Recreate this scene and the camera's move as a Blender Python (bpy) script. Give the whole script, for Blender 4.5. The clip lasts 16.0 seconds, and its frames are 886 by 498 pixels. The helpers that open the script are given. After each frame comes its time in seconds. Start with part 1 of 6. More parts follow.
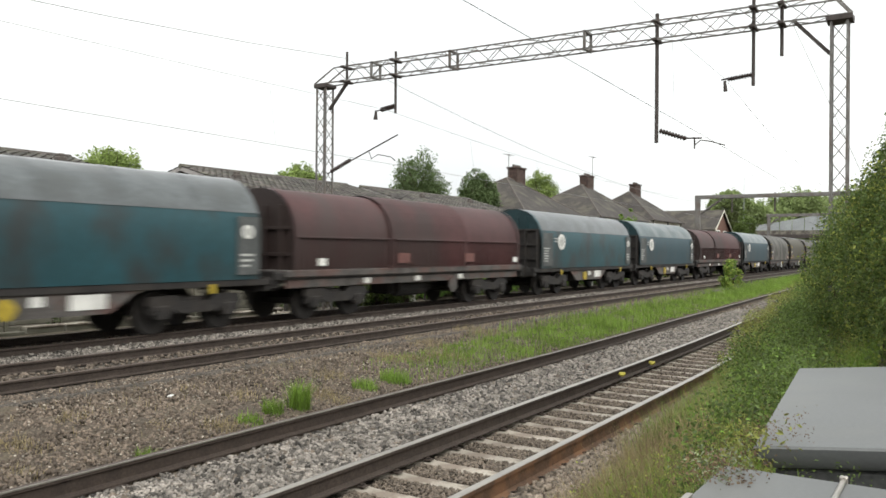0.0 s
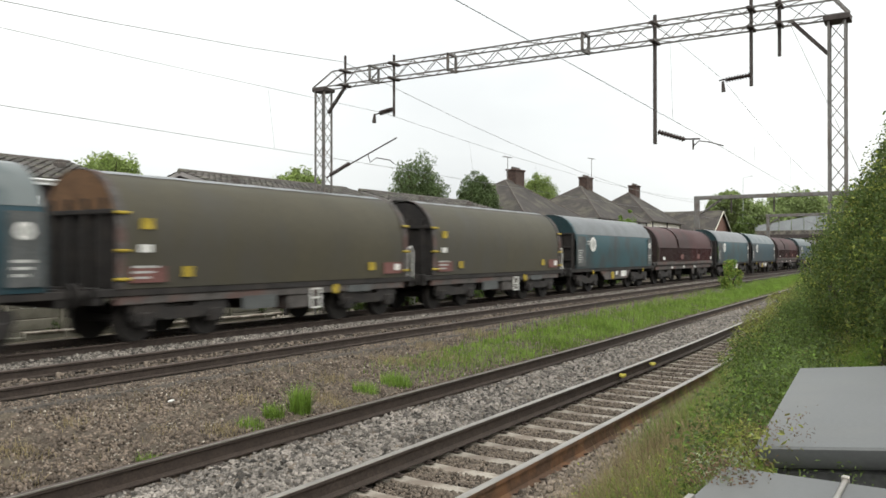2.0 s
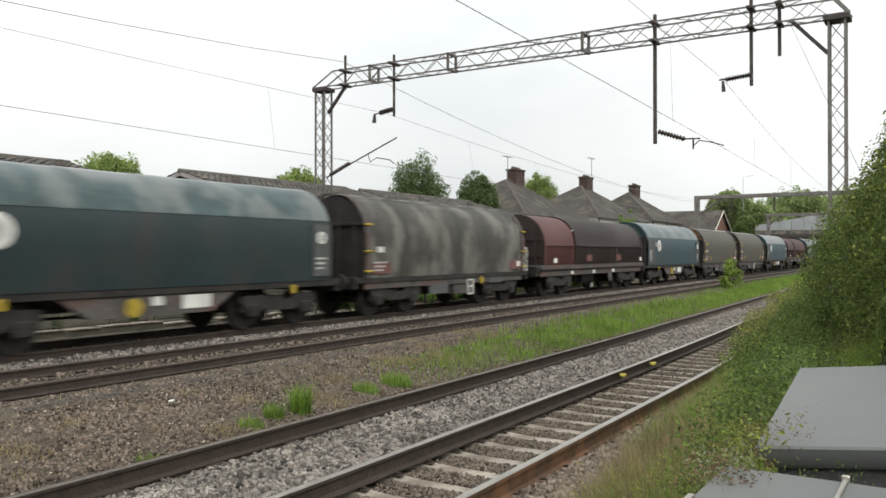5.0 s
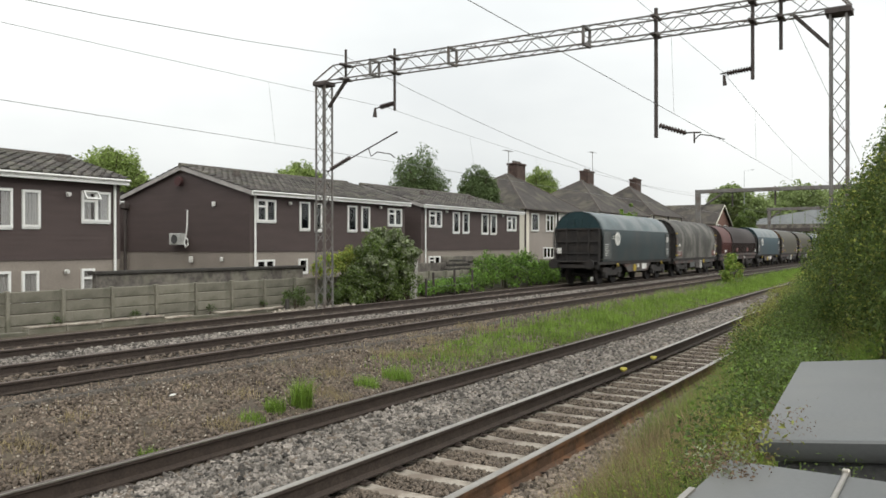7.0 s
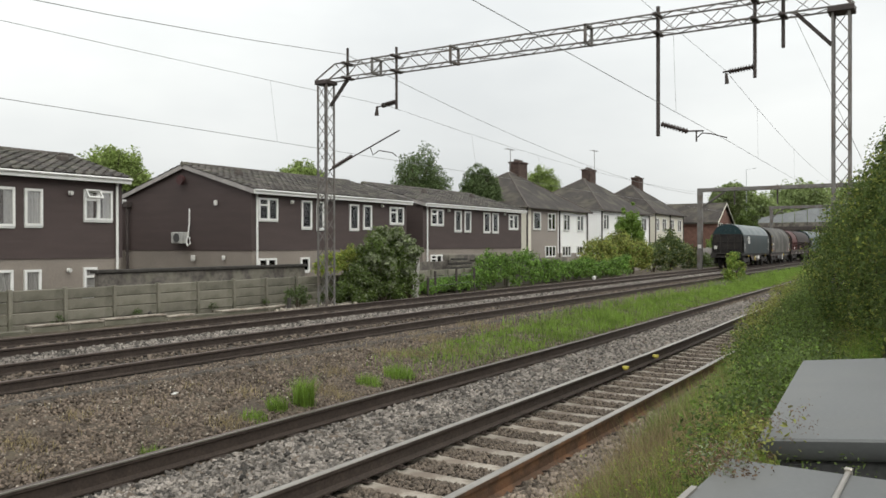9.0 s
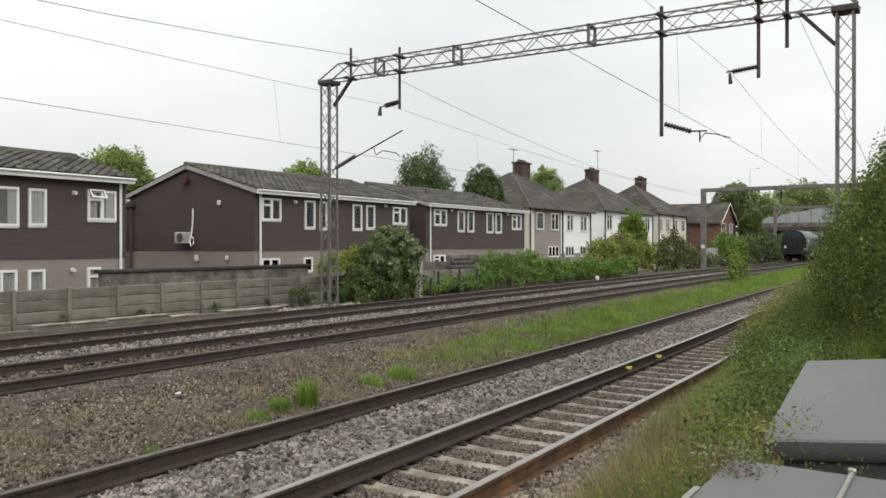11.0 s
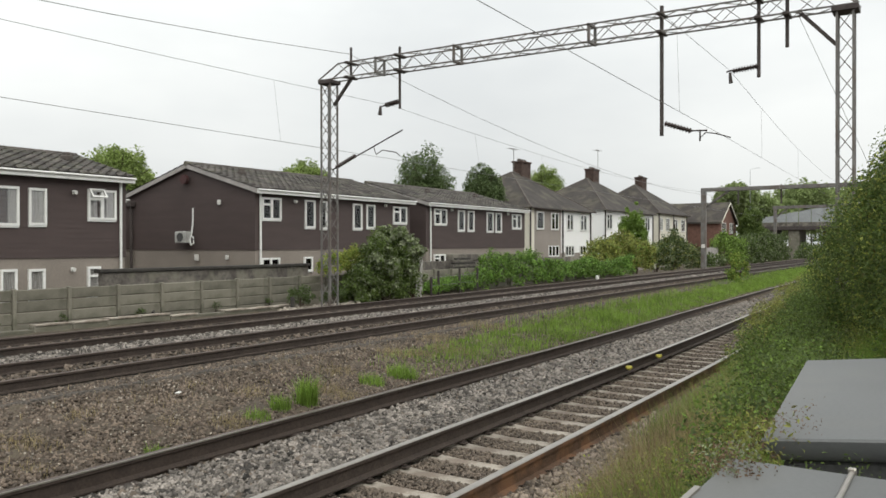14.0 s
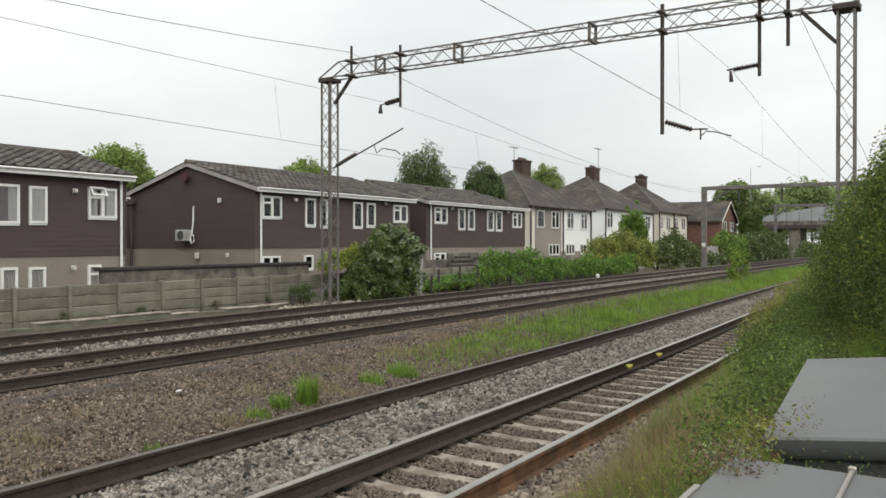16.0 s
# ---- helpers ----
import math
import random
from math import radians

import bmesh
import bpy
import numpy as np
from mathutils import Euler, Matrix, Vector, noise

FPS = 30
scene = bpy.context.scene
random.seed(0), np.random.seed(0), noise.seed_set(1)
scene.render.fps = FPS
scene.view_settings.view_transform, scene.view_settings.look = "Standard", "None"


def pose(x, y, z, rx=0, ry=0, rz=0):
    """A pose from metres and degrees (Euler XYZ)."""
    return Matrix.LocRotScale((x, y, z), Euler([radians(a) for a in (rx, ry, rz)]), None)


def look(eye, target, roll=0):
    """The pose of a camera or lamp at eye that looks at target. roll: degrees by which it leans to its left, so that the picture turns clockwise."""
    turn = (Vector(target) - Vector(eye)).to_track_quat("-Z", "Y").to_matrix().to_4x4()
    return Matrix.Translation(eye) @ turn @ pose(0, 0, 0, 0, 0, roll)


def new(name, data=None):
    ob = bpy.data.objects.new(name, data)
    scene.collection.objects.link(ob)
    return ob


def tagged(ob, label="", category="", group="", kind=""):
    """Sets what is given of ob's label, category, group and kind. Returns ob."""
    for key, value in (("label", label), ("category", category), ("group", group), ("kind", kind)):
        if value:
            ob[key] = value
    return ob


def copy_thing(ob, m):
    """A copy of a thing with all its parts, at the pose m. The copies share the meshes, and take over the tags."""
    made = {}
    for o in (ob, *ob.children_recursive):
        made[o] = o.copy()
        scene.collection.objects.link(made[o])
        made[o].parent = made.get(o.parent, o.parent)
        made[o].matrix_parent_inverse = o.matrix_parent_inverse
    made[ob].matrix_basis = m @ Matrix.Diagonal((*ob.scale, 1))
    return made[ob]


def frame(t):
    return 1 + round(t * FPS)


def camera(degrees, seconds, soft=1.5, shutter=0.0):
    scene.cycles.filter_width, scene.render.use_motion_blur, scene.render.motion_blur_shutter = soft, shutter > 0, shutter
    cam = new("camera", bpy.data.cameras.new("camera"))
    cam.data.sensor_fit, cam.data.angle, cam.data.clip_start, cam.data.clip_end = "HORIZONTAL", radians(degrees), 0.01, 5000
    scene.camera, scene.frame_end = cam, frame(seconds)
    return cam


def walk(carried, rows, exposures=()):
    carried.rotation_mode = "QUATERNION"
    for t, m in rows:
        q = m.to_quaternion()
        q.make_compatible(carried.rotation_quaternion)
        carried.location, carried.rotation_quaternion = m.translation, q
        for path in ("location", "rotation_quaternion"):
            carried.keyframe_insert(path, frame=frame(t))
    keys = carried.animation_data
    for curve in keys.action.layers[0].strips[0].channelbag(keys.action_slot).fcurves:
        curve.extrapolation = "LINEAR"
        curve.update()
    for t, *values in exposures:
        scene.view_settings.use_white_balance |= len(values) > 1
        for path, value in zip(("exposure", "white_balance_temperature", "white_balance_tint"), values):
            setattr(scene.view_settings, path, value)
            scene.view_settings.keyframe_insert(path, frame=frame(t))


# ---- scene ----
# Axes: x runs along the railway, y across it (away from the camera), z up; z = 0 is the railhead of the main lines.
EYE = Vector((0, 0, 1.8))
cam = camera(57.9, 16.0, soft=1.6, shutter=0.5)


def aim(yaw, pitch, roll):
    a, e = radians(32.3 + yaw), radians(-0.32 + pitch)
    way = Vector((math.cos(a) * math.cos(e), math.sin(a) * math.cos(e), math.sin(e)))
    return look(EYE, EYE + way * 10, roll)


SWAY = [(0.0, -0.416, 0.404, 0.445), (0.5, -0.406, 0.471, 0.287), (1.0, -0.33, 0.546, 0.153), (1.5, -0.368, 0.582, 0.07),
        (2.0, -0.442, 0.599, -0.01), (2.5, -0.455, 0.602, -0.03), (3.0, -0.445, 0.618, -0.06), (3.5, -0.45, 0.622, -0.07),
        (4.0, -0.439, 0.609, -0.05), (6.3, -0.376, 0.52, -0.07), (6.5, -0.375, 0.421, -0.09), (7.0, -0.375, 0.176, -0.085),
        (7.5, -0.365, 0.075, -0.085), (8.0, -0.36, 0.072, -0.09), (8.5, -0.351, 0.071, -0.09), (9.0, -0.241, 0.075, -0.1),
        (9.4, -0.16, 0.077, -0.09), (11.5, 0.0, 0.08, -0.07), (12.5, 0.03, 0.075, -0.065), (13.0, 0.03, 0.075, -0.065),
        (13.5, 0.01, 0.069, -0.08), (14.0, -0.01, 0.045, -0.06), (14.5, 0.003, 0.02, -0.05), (15.0, 0.0, 0.0, -0.02),
        (15.5, 0.016, -0.032, -0.03), (16.0, 0.015, -0.068, -0.02)]
walk(cam, [(t, aim(a, b, c)) for t, a, b, c in SWAY],
     exposures=[(0, 0.85, 6700, 6), (1.0, 0.8, 6700, 6), (2.0, 0.7, 6700, 6), (4.2, 0.63, 6700, 6), (6.3, 0.58, 6700, 6), (7.0, 0.57, 6700, 6), (8.5, 0.45, 6700, 6), (16.0, 0.44, 6700, 6)])

# ---- world and light: a bright overcast sky ----
world = bpy.data.worlds.new("overcast_sky")
scene.world = world
world.use_nodes = True
wn, wl = world.node_tree.nodes, world.node_tree.links
sky = wn.new("ShaderNodeTexSky")
sky.sky_type, sky.sun_disc = "NISHITA", False
sky.sun_elevation, sky.sun_rotation = radians(48), radians(150)
grey = wn.new("ShaderNodeHueSaturation")
grey.inputs["Saturation"].default_value = 0.12
grey.inputs["Value"].default_value = 0.055
wl.new(sky.outputs[0], grey.inputs["Color"])
tc = wn.new("ShaderNodeTexCoord")
mp = wn.new("ShaderNodeMapping")
mp.inputs["Scale"].default_value = (1.0, 1.0, 2.6)
cl = wn.new("ShaderNodeTexNoise")
cl.inputs["Scale"].default_value, cl.inputs["Detail"].default_value = 1.7, 5
wl.new(tc.outputs["Generated"], mp.inputs["Vector"])
wl.new(mp.outputs[0], cl.inputs["Vector"])
ramp = wn.new("ShaderNodeValToRGB")
ramp.color_ramp.elements[0].position, ramp.color_ramp.elements[0].color = 0.34, (0.65, 0.672, 0.71, 1)
ramp.color_ramp.elements[1].position, ramp.color_ramp.elements[1].color = 0.66, (0.84, 0.857, 0.885, 1)
wl.new(cl.outputs["Fac"], ramp.inputs["Fac"])
mixsky = wn.new("ShaderNodeMix")
mixsky.data_type = "RGBA"
mixsky.inputs["Factor"].default_value = 0.85
wl.new(grey.outputs[0], mixsky.inputs["A"])
wl.new(ramp.outputs[0], mixsky.inputs["B"])
# an overcast sky is brighter overhead than near the horizon
split = wn.new("ShaderNodeSeparateXYZ")
wl.new(tc.outputs["Generated"], split.inputs[0])
lift = wn.new("ShaderNodeMapRange")
for i, v in enumerate((0.0, 0.32, 0.76, 1.12)):
    lift.inputs[i + 1].default_value = v
wl.new(split.outputs["Z"], lift.inputs[0])
wl.new(lift.outputs[0], wn["Background"].inputs["Strength"])
wl.new(mixsky.outputs["Result"], wn["Background"].inputs["Color"])

sun_data = bpy.data.lights.new("sun", "SUN")
sun_data.energy, sun_data.angle, sun_data.color = 1.45, radians(70), (1.0, 0.97, 0.92)
sun = new("sun", sun_data)
sun.matrix_world = look((-22, -34, 50), (0, 0, 0))


# ---- materials ----
def mat(name, base, rough=0.8, metal=0.0, dark=0.6, scale=3.0, fine=40.0, fine_amt=0.25, bump=0.3, bump_scale=60.0, bump_dist=0.01,
        stain=None, stain_scale=0.8, stain_amt=0.0, stain_lo=0.48, island=0.0, objrand=0.0, stretch=(1, 1, 1), spec=0.4, tint=None):
    """A surface with variation at two scales, an optional stain, and relief. Object coordinates, metres."""
    m = bpy.data.materials.new(name)
    m.use_nodes = True
    n, l = m.node_tree.nodes, m.node_tree.links
    bsdf = n["Principled BSDF"]
    bsdf.inputs["Roughness"].default_value, bsdf.inputs["Metallic"].default_value = rough, metal
    bsdf.inputs["Specular IOR Level"].default_value = spec
    co = n.new("ShaderNodeTexCoord")
    mapping = n.new("ShaderNodeMapping")
    mapping.inputs["Scale"].default_value = stretch
    l.new(co.outputs["Object"], mapping.inputs["Vector"])

    def tex(s, detail=4):
        t = n.new("ShaderNodeTexNoise")
        t.inputs["Scale"].default_value, t.inputs["Detail"].default_value = s, detail
        l.new(mapping.outputs[0], t.inputs["Vector"])
        return t.outputs["Fac"]

    def mix(fac, a, b, kind="MIX"):
        x = n.new("ShaderNodeMix")
        x.data_type, x.blend_type = "RGBA", kind
        for key, v in (("Factor", fac), ("A", a), ("B", b)):
            if isinstance(v, (int, float)):
                x.inputs[key].default_value = v
            elif isinstance(v, tuple):
                x.inputs[key].default_value = (*v, 1)
            else:
                l.new(v, x.inputs[key])
        return x.outputs["Result"]

    def curve(fac, lo, hi, a=0.0, b=1.0):
        r = n.new("ShaderNodeMapRange")
        for i, v in enumerate((lo, hi, a, b)):
            r.inputs[i + 1].default_value = v
        l.new(fac, r.inputs[0])
        return r.outputs[0]

    low = tint or tuple(v * dark for v in base)
    col = mix(curve(tex(scale), 0.35, 0.68), base, low)
    f = curve(tex(fine, 3), 0.3, 0.7, 1 - fine_amt, 1 + fine_amt)
    col = mix(1.0, col, f, "MULTIPLY")
    if stain:
        col = mix(curve(tex(stain_scale, 6), stain_lo, stain_lo + 0.14, 0, stain_amt), col, stain)
    if island:
        g = n.new("ShaderNodeNewGeometry")
        col = mix(1.0, col, curve(g.outputs["Random Per Island"], 0, 1, 1 - island, 1 + island), "MULTIPLY")
    if objrand:
        g = n.new("ShaderNodeObjectInfo")
        col = mix(1.0, col, curve(g.outputs["Random"], 0, 1, 1 - objrand, 1 + objrand), "MULTIPLY")
    l.new(col, bsdf.inputs["Base Color"])
    if bump:
        b = n.new("ShaderNodeBump")
        b.inputs["Strength"].default_value, b.inputs["Distance"].default_value = bump, bump_dist
        l.new(tex(bump_scale, 5), b.inputs["Height"])
        l.new(b.outputs[0], bsdf.inputs["Normal"])
    return m


def leaf_mat(name, base, vary=0.45, rough=0.55):
    m = mat(name, base, rough, dark=0.6, scale=1.2, fine=8, fine_amt=0.2, bump=0, island=vary, spec=0.3)
    n, l = m.node_tree.nodes, m.node_tree.links
    p = n["Principled BSDF"]
    t, x = n.new("ShaderNodeBsdfTranslucent"), n.new("ShaderNodeMixShader")
    l.new(p.inputs["Base Color"].links[0].from_socket, t.inputs["Color"])
    x.inputs[0].default_value = 0.45
    l.new(p.outputs[0], x.inputs[1])
    l.new(t.outputs[0], x.inputs[2])
    l.new(x.outputs[0], n["Material Output"].inputs["Surface"])
    return m


M_soil = mat("ground_soil", (0.094, 0.075, 0.056), 0.95, dark=0.6, scale=0.7, fine=30, fine_amt=0.6, bump=0.9, bump_scale=28, bump_dist=0.03,
             stain=(0.115, 0.096, 0.064), stain_scale=0.9, stain_amt=0.5)
# Kept dark: shade in the gaps between loose stones is put into this colour.
M_ballast_bed = mat("ballast_bed", (0.10, 0.086, 0.073), 0.95, dark=0.5, scale=6, fine=26, fine_amt=0.7, bump=1.0, bump_scale=22, bump_dist=0.04)
M_stone = mat("ballast_stone", (0.215, 0.193, 0.172), 0.9, dark=0.55, scale=2, fine=50, fine_amt=0.4, bump=0.2, island=0.85)
M_stone_tan = mat("tan_ballast_stone", (0.25, 0.205, 0.165), 0.9, dark=0.6, scale=2, fine=50, fine_amt=0.35, bump=0.2, island=0.6)
M_stone_dark = mat("ballast_stone_weathered", (0.155, 0.125, 0.10), 0.9, dark=0.7, scale=2, fine=50, fine_amt=0.25, bump=0.2, island=0.45)
M_gravel = mat("old_gravel", (0.145, 0.114, 0.09), 0.95, dark=0.7, scale=2, fine=50, fine_amt=0.3, bump=0, island=0.65)
M_railtop = mat("worn_steel_railhead", (0.42, 0.39, 0.35), 0.34, 0.9, dark=0.8, scale=2, fine=20, fine_amt=0.1, bump=0.05)
M_railtop_dull = mat("dull_steel_railhead", (0.12, 0.093, 0.08), 0.55, 0.5, dark=0.8, scale=2, fine=20, fine_amt=0.15, bump=0.05)
M_rust = mat("rusty_rail_web", (0.12, 0.07, 0.045), 0.85, dark=0.6, scale=5, fine=40, fine_amt=0.3, bump=0.4, bump_scale=90,
             stain=(0.22, 0.11, 0.055), stain_scale=3, stain_amt=0.6)
M_rust_dark = mat("dark_grimy_rail", (0.054, 0.040, 0.033), 0.85, dark=0.7, scale=5, fine=40, fine_amt=0.3, bump=0.4, bump_scale=90)
M_sleeper = mat("weathered_concrete_sleeper", (0.38, 0.34, 0.29), 0.9, dark=0.7, scale=3, fine=60, fine_amt=0.2, bump=0.4, bump_scale=80, bump_dist=0.005,
                stain=(0.14, 0.10, 0.075), stain_scale=4, stain_amt=0.6, objrand=0.12)
M_concrete = mat("lichened_concrete_panel", (0.195, 0.183, 0.148), 0.92, dark=0.7, scale=1.5, fine=40, fine_amt=0.2, bump=0.3, bump_scale=60,
                 stain=(0.10, 0.10, 0.07), stain_scale=1.6, stain_amt=0.6, objrand=0.18)
M_dark_wall = mat("dirty_garden_wall", (0.15, 0.135, 0.12), 0.95, dark=0.5, scale=1.6, fine=9, fine_amt=0.3, bump=0.4, bump_scale=40, stain=(0.25, 0.235, 0.19), stain_scale=1.7, stain_amt=0.6)
M_coping = mat("sooty_coping", (0.06, 0.055, 0.05), 0.95, dark=0.6, scale=3, fine=30, fine_amt=0.3, bump=0.3)
M_verge = mat("weathered_pale_board", (0.40, 0.375, 0.36), 0.8, dark=0.75, scale=3, fine=30, fine_amt=0.15, bump=0.2)
M_lone = mat("dark_disused_rail", (0.05, 0.036, 0.029), 0.8, dark=0.7, scale=5, fine=40, fine_amt=0.3, bump=0.4, bump_scale=90)
M_clad = mat("brown_weatherboard", (0.077, 0.056, 0.053), 0.7, dark=0.85, scale=0.6, fine=20, fine_amt=0.15, bump=0.15, stretch=(1, 1, 6))
M_render = mat("grey_pebble_render", (0.27, 0.235, 0.205), 0.95, dark=0.85, scale=0.6, fine=30, fine_amt=0.18, bump=0.3, bump_scale=80)
M_white = mat("white_painted_timber", (0.78, 0.78, 0.76), 0.5, dark=0.92, scale=2, fine=20, fine_amt=0.05, bump=0.05)
M_white_wall = mat("white_painted_render", (0.88, 0.88, 0.87), 0.85, dark=0.97, scale=0.5, fine=20, fine_amt=0.06, bump=0.2)
M_cream_wall = mat("cream_painted_render", (0.70, 0.67, 0.58), 0.85, dark=0.9, scale=0.5, fine=20, fine_amt=0.08, bump=0.2)
M_taupe_wall = mat("taupe_pebbledash", (0.30, 0.265, 0.24), 0.95, dark=0.88, scale=0.5, fine=25, fine_amt=0.18, bump=0.3)
M_tile = mat("brown_roof_tiles", (0.10, 0.088, 0.08), 0.85, dark=0.6, scale=0.8, fine=14, fine_amt=0.35, bump=0.3, bump_scale=30, island=0.42,
             stain=(0.15, 0.15, 0.11), stain_scale=1.5, stain_amt=0.4)
M_tile_red = mat("clay_plain_tiles", (0.056, 0.048, 0.044), 0.85, dark=0.65, scale=0.5, fine=9, fine_amt=0.3, bump=0.4, bump_scale=20,
                 stain=(0.15, 0.14, 0.10), stain_scale=0.7, stain_amt=0.4)
M_ridge = mat("ridge_tiles", (0.125, 0.108, 0.098), 0.9, dark=0.7, scale=2, fine=10, fine_amt=0.2, bump=0.2)
M_brick = mat("red_brick", (0.185, 0.10, 0.078), 0.9, dark=0.7, scale=2.5, fine=16, fine_amt=0.3, bump=0.3)
M_chimney = mat("sooty_chimney_brick", (0.085, 0.056, 0.047), 0.92, dark=0.6, scale=2.5, fine=12, fine_amt=0.35, bump=0.3)
M_steel = mat("weathered_galvanised_steel", (0.21, 0.20, 0.19), 0.6, 0.35, dark=0.7, scale=3, fine=30, fine_amt=0.2, bump=0.1,
              stain=(0.13, 0.085, 0.06), stain_scale=2, stain_amt=0.4)
M_steel_dark = mat("dark_rusted_steel", (0.075, 0.062, 0.058), 0.7, 0.2, dark=0.7, scale=3, fine=30, fine_amt=0.25, bump=0.1)
M_ceramic = mat("brown_ceramic_insulator", (0.05, 0.035, 0.032), 0.3, dark=0.8, bump=0)
M_wire = mat("weathered_copper_wire", (0.20, 0.20, 0.195), 0.7, 0.0, dark=0.8, bump=0)
M_cabinet = mat("grey_plastic_lid", (0.126, 0.130, 0.131), 0.5, dark=0.9, scale=1.5, fine=60, fine_amt=0.06, bump=0.08, bump_scale=150, bump_dist=0.002,
                stain=(0.15, 0.15, 0.14), stain_scale=2.5, stain_amt=0.35)
# Darker than the lid: the cabinet sides' shade is put into this colour.
M_cabinet_shade = mat("dark_cabinet_side", (0.07, 0.07, 0.07), 0.7, dark=0.8, bump=0.1)
M_bark = mat("bark", (0.09, 0.07, 0.05), 0.95, dark=0.6, scale=6, fine=30, fine_amt=0.4, bump=0.6)
M_curtain = mat("net_curtain", (0.42, 0.41, 0.40), 0.9, dark=0.8, scale=3, fine=25, fine_amt=0.25, bump=0, stretch=(4, 4, 0.3))
M_room_shade = mat("dark_room", (0.03, 0.03, 0.032), 0.9, dark=0.6, scale=1, bump=0)
M_yellow = mat("yellow_paint", (0.46, 0.40, 0.07), 0.5, dark=0.8, bump=0.1)
M_sign_white = mat("white_marking", (0.70, 0.69, 0.66), 0.6, dark=0.8, scale=4, fine=25, fine_amt=0.1, bump=0)
M_yellow_dull = mat("worn_yellow_paint", (0.42, 0.31, 0.035), 0.6, dark=0.6, scale=6, fine=30, fine_amt=0.25, bump=0.1)
M_marking = mat("dirty_white_marking", (0.46, 0.46, 0.44), 0.7, dark=0.7, scale=5, fine=30, fine_amt=0.2, bump=0)
M_bridge = mat("pale_grey_bridge_cladding", (0.34, 0.36, 0.37), 0.6, dark=0.8, scale=0.6, fine=6, fine_amt=0.15, bump=0.1)
M_pillar = mat("pale_pillar_render", (0.44, 0.43, 0.40), 0.9, dark=0.7, scale=2, fine=20, fine_amt=0.15, bump=0.2, stain=(0.2, 0.19, 0.16), stain_scale=2, stain_amt=0.5)
M_pink = mat("faded_red_panel", (0.17, 0.075, 0.066), 0.7, dark=0.7, bump=0.1)

M_teal = mat("faded_teal_hood", (0.015, 0.062, 0.076), 0.5, dark=0.7, scale=0.8, fine=12, fine_amt=0.12, bump=0.08, bump_scale=8,
             stain=(0.022, 0.027, 0.028), stain_scale=0.9, stain_amt=0.9, stain_lo=0.47, stretch=(1, 1, 0.6))
M_blue = mat("blue_teal_hood", (0.011, 0.044, 0.060), 0.5, dark=0.75, scale=0.8, fine=12, fine_amt=0.12, bump=0.08, bump_scale=8,
             stain=(0.03, 0.038, 0.042), stain_scale=0.7, stain_amt=0.6, stretch=(1, 1, 0.55))
M_slate = mat("dirty_slate_hood", (0.016, 0.031, 0.035), 0.55, dark=0.65, scale=0.8, fine=12, fine_amt=0.15, bump=0.08, bump_scale=8,
              stain=(0.028, 0.030, 0.030), stain_scale=0.9, stain_amt=0.8, stretch=(1, 1, 0.6))
# The pale stain here is sky reflection painted into the teal-grey roof.
M_rooftop_teal_sheen = mat("weathered_teal_roof", (0.05, 0.082, 0.088), 0.32, dark=0.6, scale=1.4, fine=10, fine_amt=0.2, bump=0.25, bump_scale=3, bump_dist=0.03,
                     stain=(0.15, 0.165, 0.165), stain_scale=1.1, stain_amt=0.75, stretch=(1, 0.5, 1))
# Grime grey, with the roof's sky sheen put into its pale base colour.
M_roof_grime_sheen = mat("grimy_hood_roof", (0.105, 0.115, 0.12), 0.3, dark=0.6, scale=1.2, fine=10, fine_amt=0.2, bump=0.25, bump_scale=4, bump_dist=0.02,
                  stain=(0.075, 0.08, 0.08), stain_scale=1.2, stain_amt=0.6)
M_olive = mat("olive_tarpaulin", (0.060, 0.052, 0.032), 0.55, dark=0.75, scale=0.7, fine=12, fine_amt=0.1, bump=0.2, bump_scale=3, bump_dist=0.03,
              stain=(0.055, 0.05, 0.04), stain_scale=0.7, stain_amt=0.7, stretch=(1, 1, 0.5))
M_greytarp = mat("filthy_grey_tarpaulin", (0.062, 0.058, 0.05), 0.6, dark=0.5, scale=0.9, fine=8, fine_amt=0.2, bump=0.4, bump_scale=2.5, bump_dist=0.05,
                 stain=(0.20, 0.19, 0.17), stain_scale=1.1, stain_amt=0.6, stretch=(1, 1, 0.6))
M_maroon = mat("grimy_maroon_hood", (0.078, 0.031, 0.031), 0.6, dark=0.6, scale=0.7, fine=12, fine_amt=0.15, bump=0.1, bump_scale=8,
               stain=(0.045, 0.03, 0.028), stain_scale=0.5, stain_amt=0.8, stretch=(1, 1, 0.5))
M_maroon_dark = mat("sooty_brown_hood", (0.036, 0.024, 0.022), 0.6, dark=0.7, scale=0.7, fine=12, fine_amt=0.15, bump=0.1, bump_scale=8)
M_redbrown = mat("red_brown_hood_end", (0.105, 0.042, 0.038), 0.6, dark=0.75, scale=0.7, fine=12, fine_amt=0.12, bump=0.1, bump_scale=8)
M_chassis = mat("grimy_wagon_frame", (0.026, 0.023, 0.022), 0.8, dark=0.6, scale=3, fine=20, fine_amt=0.3, bump=0.3, bump_scale=40,
                stain=(0.05, 0.04, 0.034), stain_scale=2, stain_amt=0.4)
# Darker teal for hood ends: grime, with their back shade painted in.
M_teal_end_shade = mat("grimy_teal_hood_end", (0.010, 0.034, 0.040), 0.6, dark=0.7, scale=2, fine=15, fine_amt=0.2, bump=0.1)
M_panel = mat("dirty_grey_panel", (0.095, 0.10, 0.10), 0.7, dark=0.65, scale=2, fine=20, fine_amt=0.2, bump=0.1)
